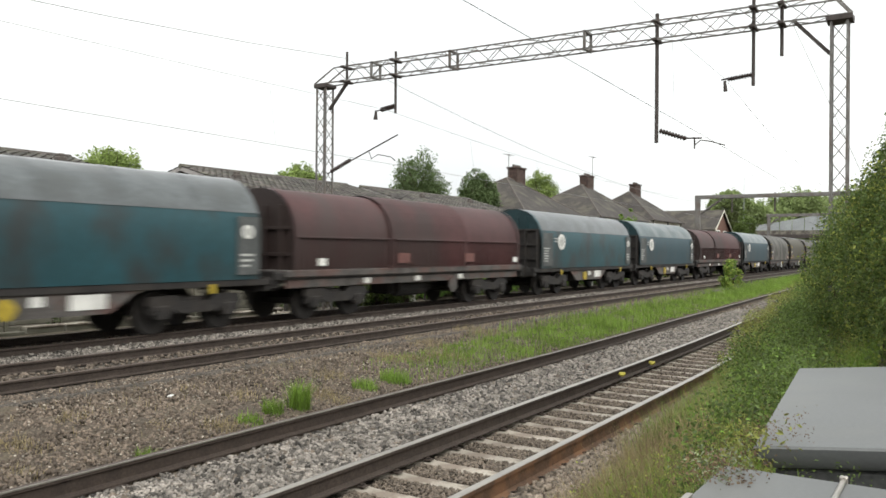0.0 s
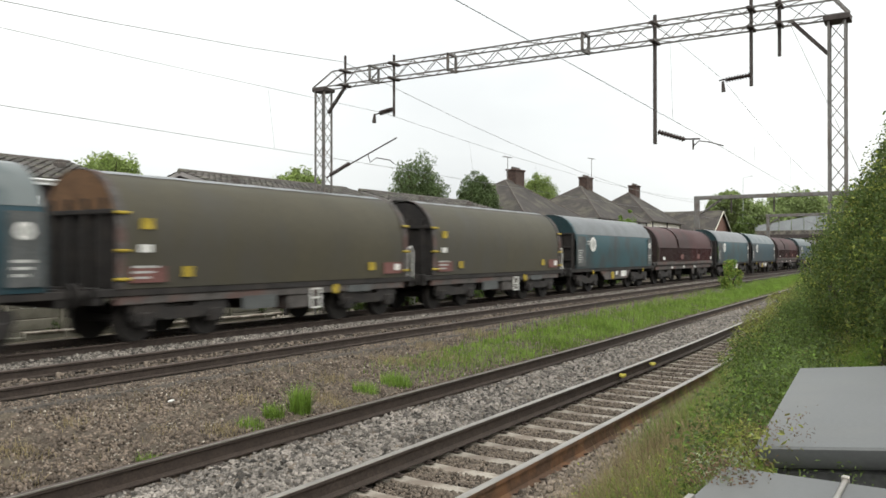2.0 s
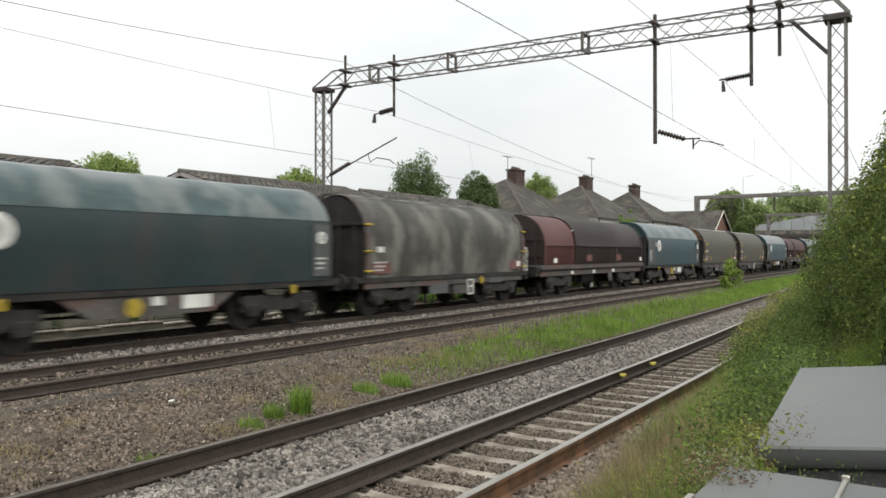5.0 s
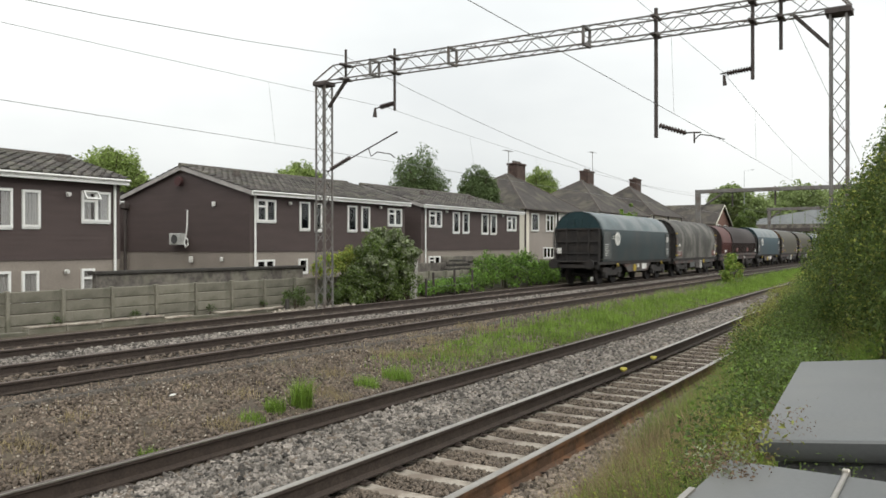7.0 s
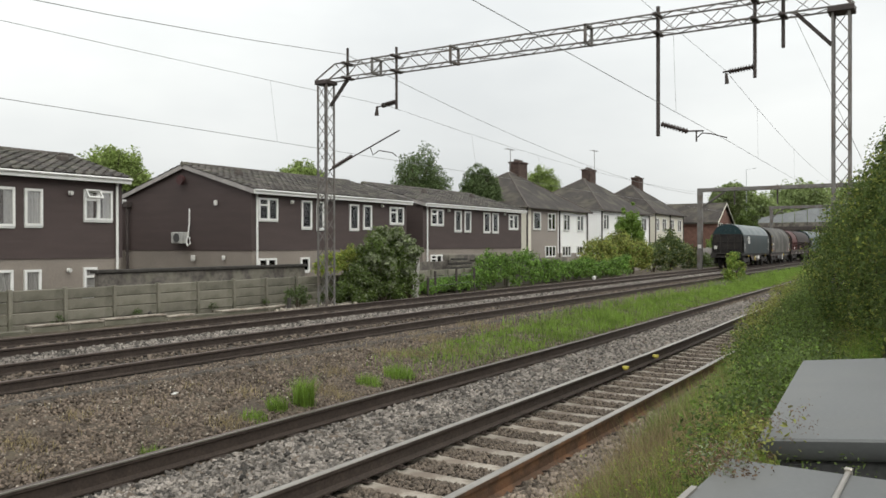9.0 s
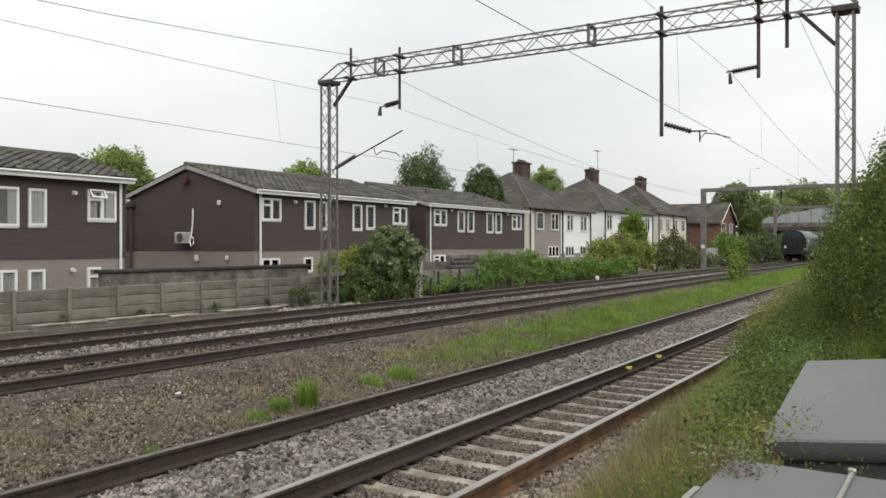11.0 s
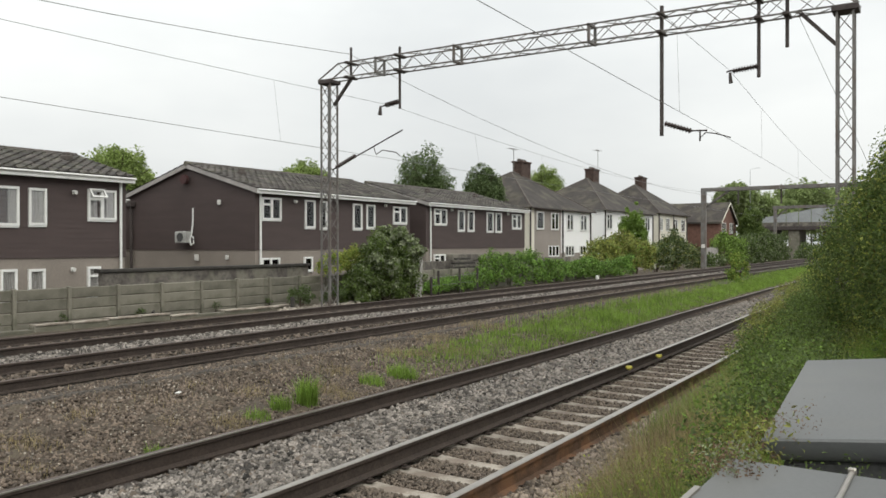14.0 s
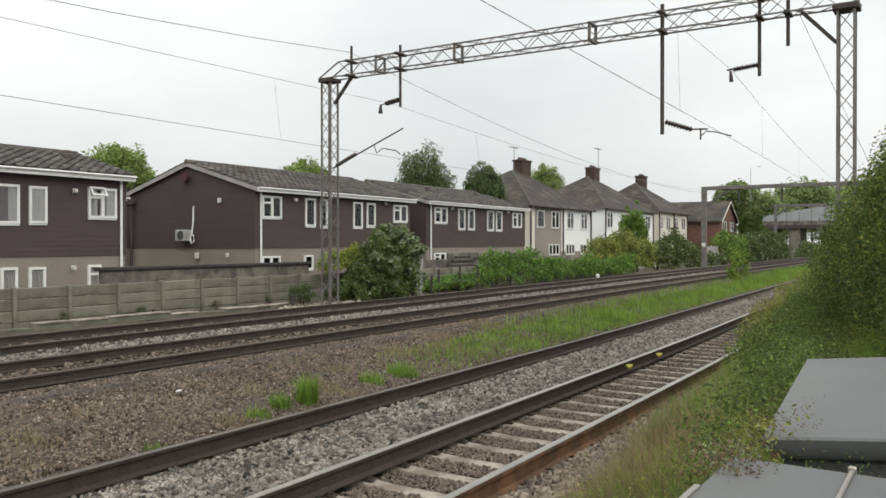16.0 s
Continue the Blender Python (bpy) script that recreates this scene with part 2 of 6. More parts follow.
M_pale_stone = mat("pale_stone_chips", (0.36, 0.32, 0.27), 0.9, dark=0.7, bump=0, island=0.5)
# Lit copy of the frame: dust, plus daylight painted on the outer pieces.
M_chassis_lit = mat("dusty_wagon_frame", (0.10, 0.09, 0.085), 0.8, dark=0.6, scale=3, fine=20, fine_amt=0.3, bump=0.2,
                    stain=(0.12, 0.06, 0.05), stain_scale=2, stain_amt=0.6)
M_orange_end = mat("rusty_orange_end", (0.16, 0.085, 0.04), 0.75, dark=0.6, scale=3, fine=20, fine_amt=0.25, bump=0.2)

M_leaf = leaf_mat("hedge_leaf", (0.30, 0.32, 0.085), 0.65)
M_leaf_mid = leaf_mat("hawthorn_leaf", (0.155, 0.22, 0.06))
M_leaf_dark = leaf_mat("dark_shrub_leaf", (0.11, 0.155, 0.055))
M_leaf_pale = leaf_mat("silvery_shrub_leaf", (0.34, 0.38, 0.24))
M_leaf_bright = leaf_mat("fresh_green_leaf", (0.22, 0.34, 0.07))
M_ivy = leaf_mat("ivy_leaf", (0.20, 0.36, 0.07), 0.65)
M_leaf_yellow = leaf_mat("yellow_green_leaf", (0.40, 0.44, 0.10))
M_leaf_red = leaf_mat("reddish_dry_leaf", (0.24, 0.16, 0.10))
M_grass = leaf_mat("lush_grass", (0.235, 0.365, 0.065), 0.45)
M_grass_dry = leaf_mat("dry_grass", (0.38, 0.31, 0.17), 0.35)
M_far_tree = leaf_mat("far_tree_leaf", (0.30, 0.39, 0.12), 0.45)
# Distance haze is put into this leaf colour as a paler green.
M_haze = leaf_mat("distant_spring_leaf", (0.30, 0.38, 0.15), 0.3)
M_far_dark = leaf_mat("far_tree_leaf_dark", (0.15, 0.21, 0.085), 0.4)


def glass_mat():
    m = bpy.data.materials.new("window_glass")
    m.use_nodes = True
    n, l = m.node_tree.nodes, m.node_tree.links
    t, g, mx = n.new("ShaderNodeBsdfTransparent"), n.new("ShaderNodeBsdfGlossy"), n.new("ShaderNodeMixShader")
    g.inputs["Roughness"].default_value = 0.03
    fr = n.new("ShaderNodeFresnel")
    fr.inputs["IOR"].default_value = 1.6
    l.new(fr.outputs[0], mx.inputs[0])
    l.new(t.outputs[0], mx.inputs[1])
    l.new(g.outputs[0], mx.inputs[2])
    l.new(mx.outputs[0], n["Material Output"].inputs["Surface"])
    return m


M_glass = glass_mat()


# ---- mesh building ----
class Build:
    """Collects vertices and faces of one mesh."""

    def __init__(self):
        self.v, self.f = [], []

    def add(self, vs, fs):
        k = len(self.v)
        self.v += [tuple(p) for p in vs]
        self.f += [tuple(i + k for i in q) for q in fs]
        return self

    def box(self, x0, x1, y0, y1, z0, z1, c=0.0):
        if c <= 0:
            vs = [(x, y, z) for x in (x0, x1) for y in (y0, y1) for z in (z0, z1)]
            return self.add(vs, [(0, 1, 3, 2), (4, 6, 7, 5), (0, 4, 5, 1), (2, 3, 7, 6), (0, 2, 6, 4), (1, 5, 7, 3)])
        return self.loft([(x0, (y0 + c, y1 - c, z0 + c, z1 - c)), (x0 + c, (y0, y1, z0, z1)), (x1 - c, (y0, y1, z0, z1)),
                          (x1, (y0 + c, y1 - c, z0 + c, z1 - c))], c)

    def loft(self, rows, c):
        rings = []
        for x, (y0, y1, z0, z1) in rows:
            rings.append([(x, y0 + c, z0), (x, y1 - c, z0), (x, y1, z0 + c), (x, y1, z1 - c), (x, y1 - c, z1), (x, y0 + c, z1), (x, y0, z1 - c), (x, y0, z0 + c)])
        return self.skin(rings)

    def skin(self, rings, closed=True, caps=True):
        n = len(rings[0])
        vs = [p for r in rings for p in r]
        fs = []
        for i in range(len(rings) - 1):
            for j in range(n if closed else n - 1):
                a, b = i * n + j, i * n + (j + 1) % n
                fs.append((a, b, b + n, a + n))
        if caps and closed:
            fs.append(tuple(range(n))[::-1])
            fs.append(tuple(range((len(rings) - 1) * n, len(rings) * n)))
        return self.add(vs, fs)

    def tube(self, p, q, r, r2=None, n=6):
        p, q = Vector(p), Vector(q)
        way = (q - p).normalized()
        side = way.orthogonal().normalized()
        up = way.cross(side)
        r2 = r if r2 is None else r2
        return self.skin([[o + (side * math.cos(2 * math.pi * i / n) + up * math.sin(2 * math.pi * i / n)) * s for i in range(n)] for o, s in ((p, r), (q, r2))])

    def path(self, pts, r, n=5):
        pts = [Vector(p) for p in pts]
        rings = []
        for i, p in enumerate(pts):
            way = (pts[min(i + 1, len(pts) - 1)] - pts[max(i - 1, 0)]).normalized()
            side = way.cross(Vector((0, 0, 1)))
            side = side.normalized() if side.length > 0.01 else Vector((1, 0, 0))
            up = side.cross(way)
            rings.append([p + (side * math.cos(2 * math.pi * k / n) + up * math.sin(2 * math.pi * k / n)) * r for k in range(n)])
        return self.skin(rings)

    def prism(self, outline, axis, a, b):
        """An outline of (u, w) pushed along an axis: x -> (y, z), y -> (x, z), z -> (x, y)."""
        def at(s, u, w):
            return {"x": (s, u, w), "y": (u, s, w), "z": (u, w, s)}[axis]
        return self.skin([[at(s, u, w) for u, w in outline] for s in (a, b)])

    def mesh(self, name, material, smooth=False):
        me = bpy.data.meshes.new(name)
        me.from_pydata(self.v, [], self.f)
        bm = bmesh.new()
        bm.from_mesh(me)
        bmesh.ops.recalc_face_normals(bm, faces=bm.faces)
        bm.to_mesh(me)
        bm.free()
        me.materials.append(material)
        if smooth:
            me.shade_smooth()
            me.set_sharp_from_angle(angle=radians(35))
        return me


def thing(name, label, category, at=(0, 0, 0), group="", kind="", rz=0):
    ob = new(name)
    ob.matrix_basis = pose(*at, 0, 0, rz)
    return tagged(ob, label, category, group, kind)


def part(name, build, material, parent=None, label="", smooth=False):
    ob = new(name, build if isinstance(build, bpy.types.Mesh) else build.mesh(name, material, smooth))
    ob.parent = parent
    return tagged(ob, label) if label else ob


def raw_mesh(name, verts, faces, material, smooth=False):
    """A mesh straight from arrays (n x 3 places, m x k indices)."""
    me = bpy.data.meshes.new(name)
    verts, faces = np.asarray(verts, dtype=np.float32), np.asarray(faces, dtype=np.int32)
    me.vertices.add(len(verts))
    me.vertices.foreach_set("co", verts.ravel())
    k = faces.shape[1]
    me.loops.add(faces.size)
    me.loops.foreach_set("vertex_index", faces.ravel())
    me.polygons.add(len(faces))
    me.polygons.foreach_set("loop_start", np.arange(0, faces.size, k, dtype=np.int32))
    me.update(calc_edges=True)
    me.validate()
    me.materials.append(material)
    if smooth:
        me.shade_smooth()
    return me


RNG = np.random.default_rng(7)


# ---- ground, one sheet to the horizon ----
def bend(x):
    """How far the near line swings away from the straight as it goes."""
    x = np.asarray(x, dtype=float)
    near = 0.0013 * (np.clip(x, 14, 26) - 14) ** 2
    return near + 0.018 * np.clip(x - 26, 0, 60)


def ground_z(x, y):
    """Height of the ground: camera's bank, low near line, rise to the main lines, gardens beyond."""
    x, y = np.asarray(x, dtype=float), np.asarray(y, dtype=float)
    yy = y - bend(x) * np.clip((9.6 - y) / 3.0, 0, 1)
    ys = [-60, -2, 1.0, 2.7, 3.1, 6.95, 7.2, 7.6, 9.3, 9.9, 16.2, 17.0, 19.0, 20.5, 24, 40, 400]
    zs = [0.1, 0.1, 0.1, -0.70, -0.97, -0.97, -0.66, -0.50, -0.26, -0.16, -0.20, -0.27, -0.27, -0.5, -0.8, -0.8, -0.8]
    z = np.interp(yy, ys, zs)
    return z


def make_ground():
    xs = np.unique(np.concatenate([np.linspace(-3000, -60, 12), np.linspace(-60, 0, 40), np.linspace(0, 40, 161), np.linspace(40, 130, 120), np.linspace(130, 3000, 14)]))
    ys = np.unique(np.concatenate([np.linspace(-3000, -10, 10), np.linspace(-10, 0, 12), np.linspace(0, 20, 121), np.linspace(20, 40, 20), np.linspace(40, 3000, 12)]))
    gx, gy = np.meshgrid(xs, ys, indexing="ij")
    gz = ground_z(gx, gy)
    near = (np.abs(gy) < 25) & (gx > -20) & (gx < 120)
    gz = gz + near * RNG.normal(0, 0.012, gz.shape)
    v = np.stack([gx, gy, gz], -1).reshape(-1, 3)
    i = np.arange(gx.size).reshape(gx.shape)
    f = np.stack([i[:-1, :-1], i[1:, :-1], i[1:, 1:], i[:-1, 1:]], -1).reshape(-1, 4)
    ob = new("ground", raw_mesh("ground", v, f, M_soil, True))
    tagged(ob, "bare brown stony soil beside railway lines", "ground", kind="structure")


make_ground()


def ballast_bed(name, y0, y1, z, x0, x1, label, curved):
    xs = np.concatenate([np.arange(x0, 60, 1.5), np.arange(60, x1, 8.0), [x1]])
    prof = [(y0 - 0.35, z - 0.28), (y0, z), (y1, z), (y1 + 0.35, z - 0.28)]
    b = Build()
    b.skin([[(x, y + (float(bend(x)) if curved else 0), zz) for y, zz in prof] for x in xs])
    ob = part(name, b, M_ballast_bed)
    tagged(ob, label, "ballast", kind="structure")


ballast_bed("ballast_near", 3.1, 6.9, -0.84, -20, 130, "grey granite ballast bed of the near line", True)
ballast_bed("ballast_between", 5.7, 6.95, -0.725, -20, 130, "grey ballast heaped between the near rails", True)
ballast_bed("ballast_main", 9.75, 16.0, -0.152, -90, 420, "brown-grey ballast bed under two main lines", False)


# ---- rails and sleepers ----
def rail_profile(s):
    return [(u * (1 + (s - 1) * 0.5), w * s) for u, w in RAIL]


RAIL = [(-0.07, 0), (-0.07, 0.012), (-0.012, 0.03), (-0.010, 0.115), (-0.036, 0.128), (-0.036, 0.153), (-0.028, 0.16),
        (0.028, 0.16), (0.036, 0.153), (0.036, 0.128), (0.010, 0.115), (0.012, 0.03), (0.07, 0.012), (0.07, 0)]


def rail(parent, y, ztop, xs, curved, top, web, s=1.0):
    k, low = 1 + (s - 1) * 0.5, 0.16 * s
    full = rail_profile(s)
    def row(prof):
        return [[(x, y + (float(bend(x)) if curved else 0) + u, ztop - low + w) for u, w in prof] for x in xs]
    r = part("rail", Build().skin(row(full[:6] + full[9:])), web, parent)
    part("railhead", Build().skin(row([(u * k, low - 0.16 + w) for u, w in ((-0.0365, 0.150), (-0.0365, 0.154), (-0.028, 0.161), (0.028, 0.161), (0.0365, 0.154), (0.0365, 0.150))])), top, r, "worn steel running surface")
    return r


SLEEPER = Build().skin([[(x, -1.25, 0), (x, 1.25, 0), (x, 1.25, h), (x, 0.95, h), (x, 0.4, h - 0.03), (x, -0.4, h - 0.03), (x, -0.95, h), (x, -1.25, h)]
                        for x, h in ((-0.14, 0.15), (-0.105, 0.2), (0.105, 0.2), (0.14, 0.15))]).mesh("sleeper", M_sleeper)
CLIP = Build().box(-0.05, 0.05, -0.05, 0.05, 0, 0.02, 0.006).tube((-0.04, 0, 0.02), (0.04, 0.02, 0.05), 0.011).tube((0.04, 0.02, 0.05), (0.03, -0.04, 0.03), 0.011).mesh("rail_clip", M_rust_dark)


def track(name, label, yc, ztop, xs, curved, top, web, sleepers, clips, s=1.0, bury=0.0):
    tr = thing(name, label, "railway track", kind="structure")
    for k in (0, 1):
        rail(tr, yc + (0.7525, -0.7525)[k], ztop, xs, curved, top[k], web[k], s if k else 1 + (s - 1) * 0.6)
    for k, x in enumerate(sleepers):
        yb = yc + (float(bend(x)) if curved else 0)
        sl = part("sleeper", SLEEPER, None, tr)
        sl.matrix_basis = pose(x + random.uniform(-0.02, 0.02), yb + random.uniform(-0.02, 0.02), ztop - 0.205 - 0.16 * s - bury, 0, 0, random.uniform(-0.6, 0.6))
        if x < clips:
            for side in (0.7525, -0.7525):
                for o in (-0.1, 0.1):
                    c = part("rail_clip", CLIP, None, tr)
                    c.matrix_basis = pose(x, yb + side + o, ztop - 0.005 - 0.16 * s, 0, 0, 0 if o > 0 else 180)
    return tr


NEAR_X = list(np.arange(-10, 70, 1.0)) + list(np.arange(70, 131, 10.0))
MAIN_X = [-90, 420]
track("track_near", "running line with worn bright rails on concrete sleepers", 4.6, -0.50, NEAR_X, True, (M_railtop, M_railtop), (M_rust_dark, M_rust),
      np.arange(1.0, 60, 0.65), 18, s=1.5)
track("track_main_near", "grimy main line rails set deep in ballast", 11.2, 0.03, MAIN_X, False, (M_railtop_dull, M_railtop_dull), (M_rust_dark, M_rust_dark),
      np.arange(0.3, 60, 0.65), 0, bury=0.035)
track("track_main_far", "grimy main line rails used by the freight train", 14.5, 0.03, MAIN_X, False, (M_railtop_dull, M_railtop_dull), (M_rust_dark, M_rust_dark),
      np.arange(0.1, 60, 0.65), 0, bury=0.035)

lone = thing("disused_rail", "dark rusty disused rail lying along the ballast edge", "rail")
rail(lone, 7.25, -0.43, NEAR_X, True, M_railtop_dull, M_lone, 1.35)
part("worn_edge", Build().skin([[(x, 7.25 + float(bend(x)) + u, -0.43 + w) for u, w in ((-0.048, -0.014), (-0.046, 0.001), (-0.037, 0.0035), (-0.037, -0.012))] for x in NEAR_X]), M_railtop, lone, "thin bright worn edge")
BEARER = Build().box(-0.13, 0.13, -0.25, 0.25, -0.2, 0.0, 0.01).mesh("timber_block", M_rust_dark)
for i in range(-4, 60):
    part("timber_block", BEARER, None, lone, "buried timber bearer").location = (i * 1.3, 7.25 + float(bend(i * 1.3)), -0.645)


def stones(name, label, n, x0, x1, y0, y1, z0, size, material, curved, keep=None, bias=1.0):
    """Loose angular stones, one mesh."""
    x = x0 + (x1 - x0) * RNG.random(n) ** bias
    y = RNG.uniform(y0, y1, n)
    if keep is not None:
        k = keep(x, y)
        x, y = x[k], y[k]
    n = len(x)
    z = (z0 if z0 is not None else ground_z(x, y + (bend(x) if curved else 0))) + RNG.uniform(-0.3, 0.45, n) * size
    if curved:
        y = y + bend(x)
    cube = np.array([(a, b_, c) for a in (-1, 1) for b_ in (-1, 1) for c in (-1, 1)], dtype=float) * 0.5
    q = RNG.normal(size=(n, 4))
    q /= np.linalg.norm(q, axis=1, keepdims=True)
    w, i, j, k = q.T
    rot = np.stack([np.stack([1 - 2 * (j * j + k * k), 2 * (i * j - k * w), 2 * (i * k + j * w)], -1),
                    np.stack([2 * (i * j + k * w), 1 - 2 * (i * i + k * k), 2 * (j * k - i * w)], -1),
                    np.stack([2 * (i * k - j * w), 2 * (j * k + i * w), 1 - 2 * (i * i + j * j)], -1)], 1)
    v = cube[None] * RNG.uniform(0.55, 1.25, (n, 1, 3)) + RNG.normal(0, 0.13, (n, 8, 3))
    v = np.einsum("nij,nkj->nki", rot, v) * (size * RNG.uniform(0.6, 1.35, (n, 1, 1))) + np.stack([x, y, z], -1)[:, None]
    fc = np.array([(0, 1, 3, 2), (4, 6, 7, 5), (0, 4, 5, 1), (2, 3, 7, 6), (0, 2, 6, 4), (1, 5, 7, 3)])
    f = (fc[None] + 8 * np.arange(n)[:, None, None]).reshape(-1, 4)
    return tagged(new(name, raw_mesh(name, v.reshape(-1, 3), f, material)), label, "ballast", kind="stuff")


def near_bed(x, y):
    on_rail = (np.abs(np.abs(y - 4.6) - 0.7525) < 0.075)
    phase = np.abs((x - 1.0 + 0.325) % 0.65 - 0.325)
    on_sleeper = (phase < 0.12) & (np.abs(y - 4.6) < 0.93)
    return ~on_rail & ~on_sleeper


stones("near_ballast_stones", "angular grey granite ballast stones beside the rails", 44000, 2, 36, 5.46, 7.1, -0.675, 0.046, M_stone, True, None, 1.6)
# Darker fill stones paint the shade between the surface stones.
stones("near_ballast_base", "ballast stones below the surface", 20000, 2, 40, 5.46, 7.1, -0.73, 0.075, M_stone_dark, True, None, 1.4)
stones("far_ballast_stones", "ballast stones farther along the near line", 16000, 30, 75, 3.0, 7.1, -0.69, 0.055, M_stone, True, lambda x, y: np.abs(np.abs(y - 4.6) - 0.7525) > 0.1, 1.3)
stones("gauge_stones", "grimy ballast stones between near sleepers", 40000, 2, 34, 3.92, 5.28, -0.778, 0.028, M_stone_dark, True, near_bed, 1.5)
stones("near_side_stones", "ballast stones on the near shoulder", 18000, 3, 24, 2.75, 3.76, -0.745, 0.045, M_stone_tan, True, None, 1.4)
stones("shoulder_stones", "loose ballast stones on the cess", 5000, 3, 22, 2.35, 3.0, None, 0.042, M_stone_tan, True, None, 1.4)
stones("main_ballast_stones", "brown-grey ballast stones between main lines", 34000, 2, 60, 12.1, 13.65, -0.13, 0.045, M_stone, False, None, 1.5)
stones("main_bed_stones", "grimy ballast stones between the rails", 16000, 2, 55, 10.55, 15.1, -0.135, 0.045, M_stone_dark, False,
       lambda x, y: (np.minimum(np.abs(y - 11.2), np.abs(y - 14.5)) < 0.66), 1.5)
stones("verge_gravel", "small stones strewn over bare soil", 60000, 2, 40, 7.45, 10.35, None, 0.03, M_gravel, False, None, 1.5)
stones("pale_chips", "pale stone chips strewn over soil", 9000, 2, 40, 7.45, 10.3, None, 0.02, M_pale_stone, False, None, 1.5)
stones("cess_stones", "stones beyond the far rail", 12000, 2, 45, 15.35, 17.5, None, 0.045, M_stone_dark, False, None, 1.3)


# ---- houses ----
def window(parent, x0, x1, y, z0, z1, lights=1, top=False, curtain=True):
    """A white-framed window in a wall that faces -y. It stands in the thing's space."""
    w = part("window", Build().box(x0, x1, y - 0.03, y + 0.05, z0 - 0.06, z0, 0.01), M_white, parent)
    fr, t = Build(), 0.075
    fr.box(x0, x1, y - 0.05, y + 0.04, z0, z0 + t).box(x0, x1, y - 0.05, y + 0.04, z1 - t, z1)
    edges = [x0 + (x1 - x0) * i / lights for i in range(lights + 1)]
    fr.box(x0, x0 + t, y - 0.047, y + 0.04, z0 + t, z1 - t).box(x1 - t, x1, y - 0.047, y + 0.04, z0 + t, z1 - t)
    for e in edges[1:-1]:
        fr.box(e - t * 0.7, e + t * 0.7, y - 0.047, y + 0.04, z0 + t, z1 - t)
    if top:
        fr.box(x0 + t, edges[1], y - 0.044, y + 0.04, z1 - (z1 - z0) * 0.36, z1 - (z1 - z0) * 0.36 + t)
    part("window_frame", fr, M_white, w)
    pane = part("pane", Build().box(x0 + t, x1 - t, y - 0.012, y - 0.004, z0 + t, z1 - t), M_glass, w)
    pane.visible_shadow = False
    # Near-black board paints the shade of the unlit room behind the pane.
    part("room_lining", Build().box(x0 + 0.02, x1 - 0.02, y + 0.02, y + 0.035, z0 + 0.02, z1 - 0.02), M_room_shade, w)
    if curtain:
        wd = x1 - x0
        spans = [(x0 + t, x1 - t)] if curtain == 2 else [(x0 + t, x0 + t + wd * 0.26), (x1 - t - wd * 0.26, x1 - t)]
        for a, e in spans:
            n = 14
            pts = [(a + (e - a) * i / n, y + 0.008 + 0.008 * math.sin(i * 2.1)) for i in range(n + 1)]
            part("curtain", Build().skin([[(px, py, z0 + t) for px, py in pts], [(px, py, z1 - t) for px, py in pts]], closed=False), M_curtain, w)


def roll_roof(x0, x1, y0, z0, y1, z1, roll=0.33, course=0.36, lift=0.055):
    """Profiled tiles from the eave (y0, z0) to the ridge (y1, z1), tile by tile: a roll on each, and each course overlaps the one below."""
    nt, nc = int((x1 - x0) / roll), max(2, int(math.hypot(y1 - y0, z1 - z0) / course))
    u = np.array([0, 0.3, 0.5, 0.68, 0.85, 1.0])
    bump = np.array([0, 0, 0.15, 0.8, 1.0, 0.45]) * lift
    v, f, k = [], [], 0
    for c in range(nc):
        for i in range(nt):
            xs = x0 + (x1 - x0) * (i + u) / nt
            dz = RNG.normal(0, 0.004)
            for e, step in ((c / nc, 0.035), ((c + 1.05) / nc, 0.0)):
                v.append(np.stack([xs, np.full_like(xs, y0 + (y1 - y0) * e), z0 + (z1 - z0) * e + bump + step + dz], -1))
            v.append(v[-2] - np.array([0, 0, 0.035]))
            a = k + np.arange(5)
            f += [np.stack([a, a + 1, a + 7, a + 6], -1), np.stack([a, a + 1, a + 13, a + 12], -1)]
            k += 18
    return raw_mesh("roof", np.concatenate(v), np.concatenate(f), M_tile)


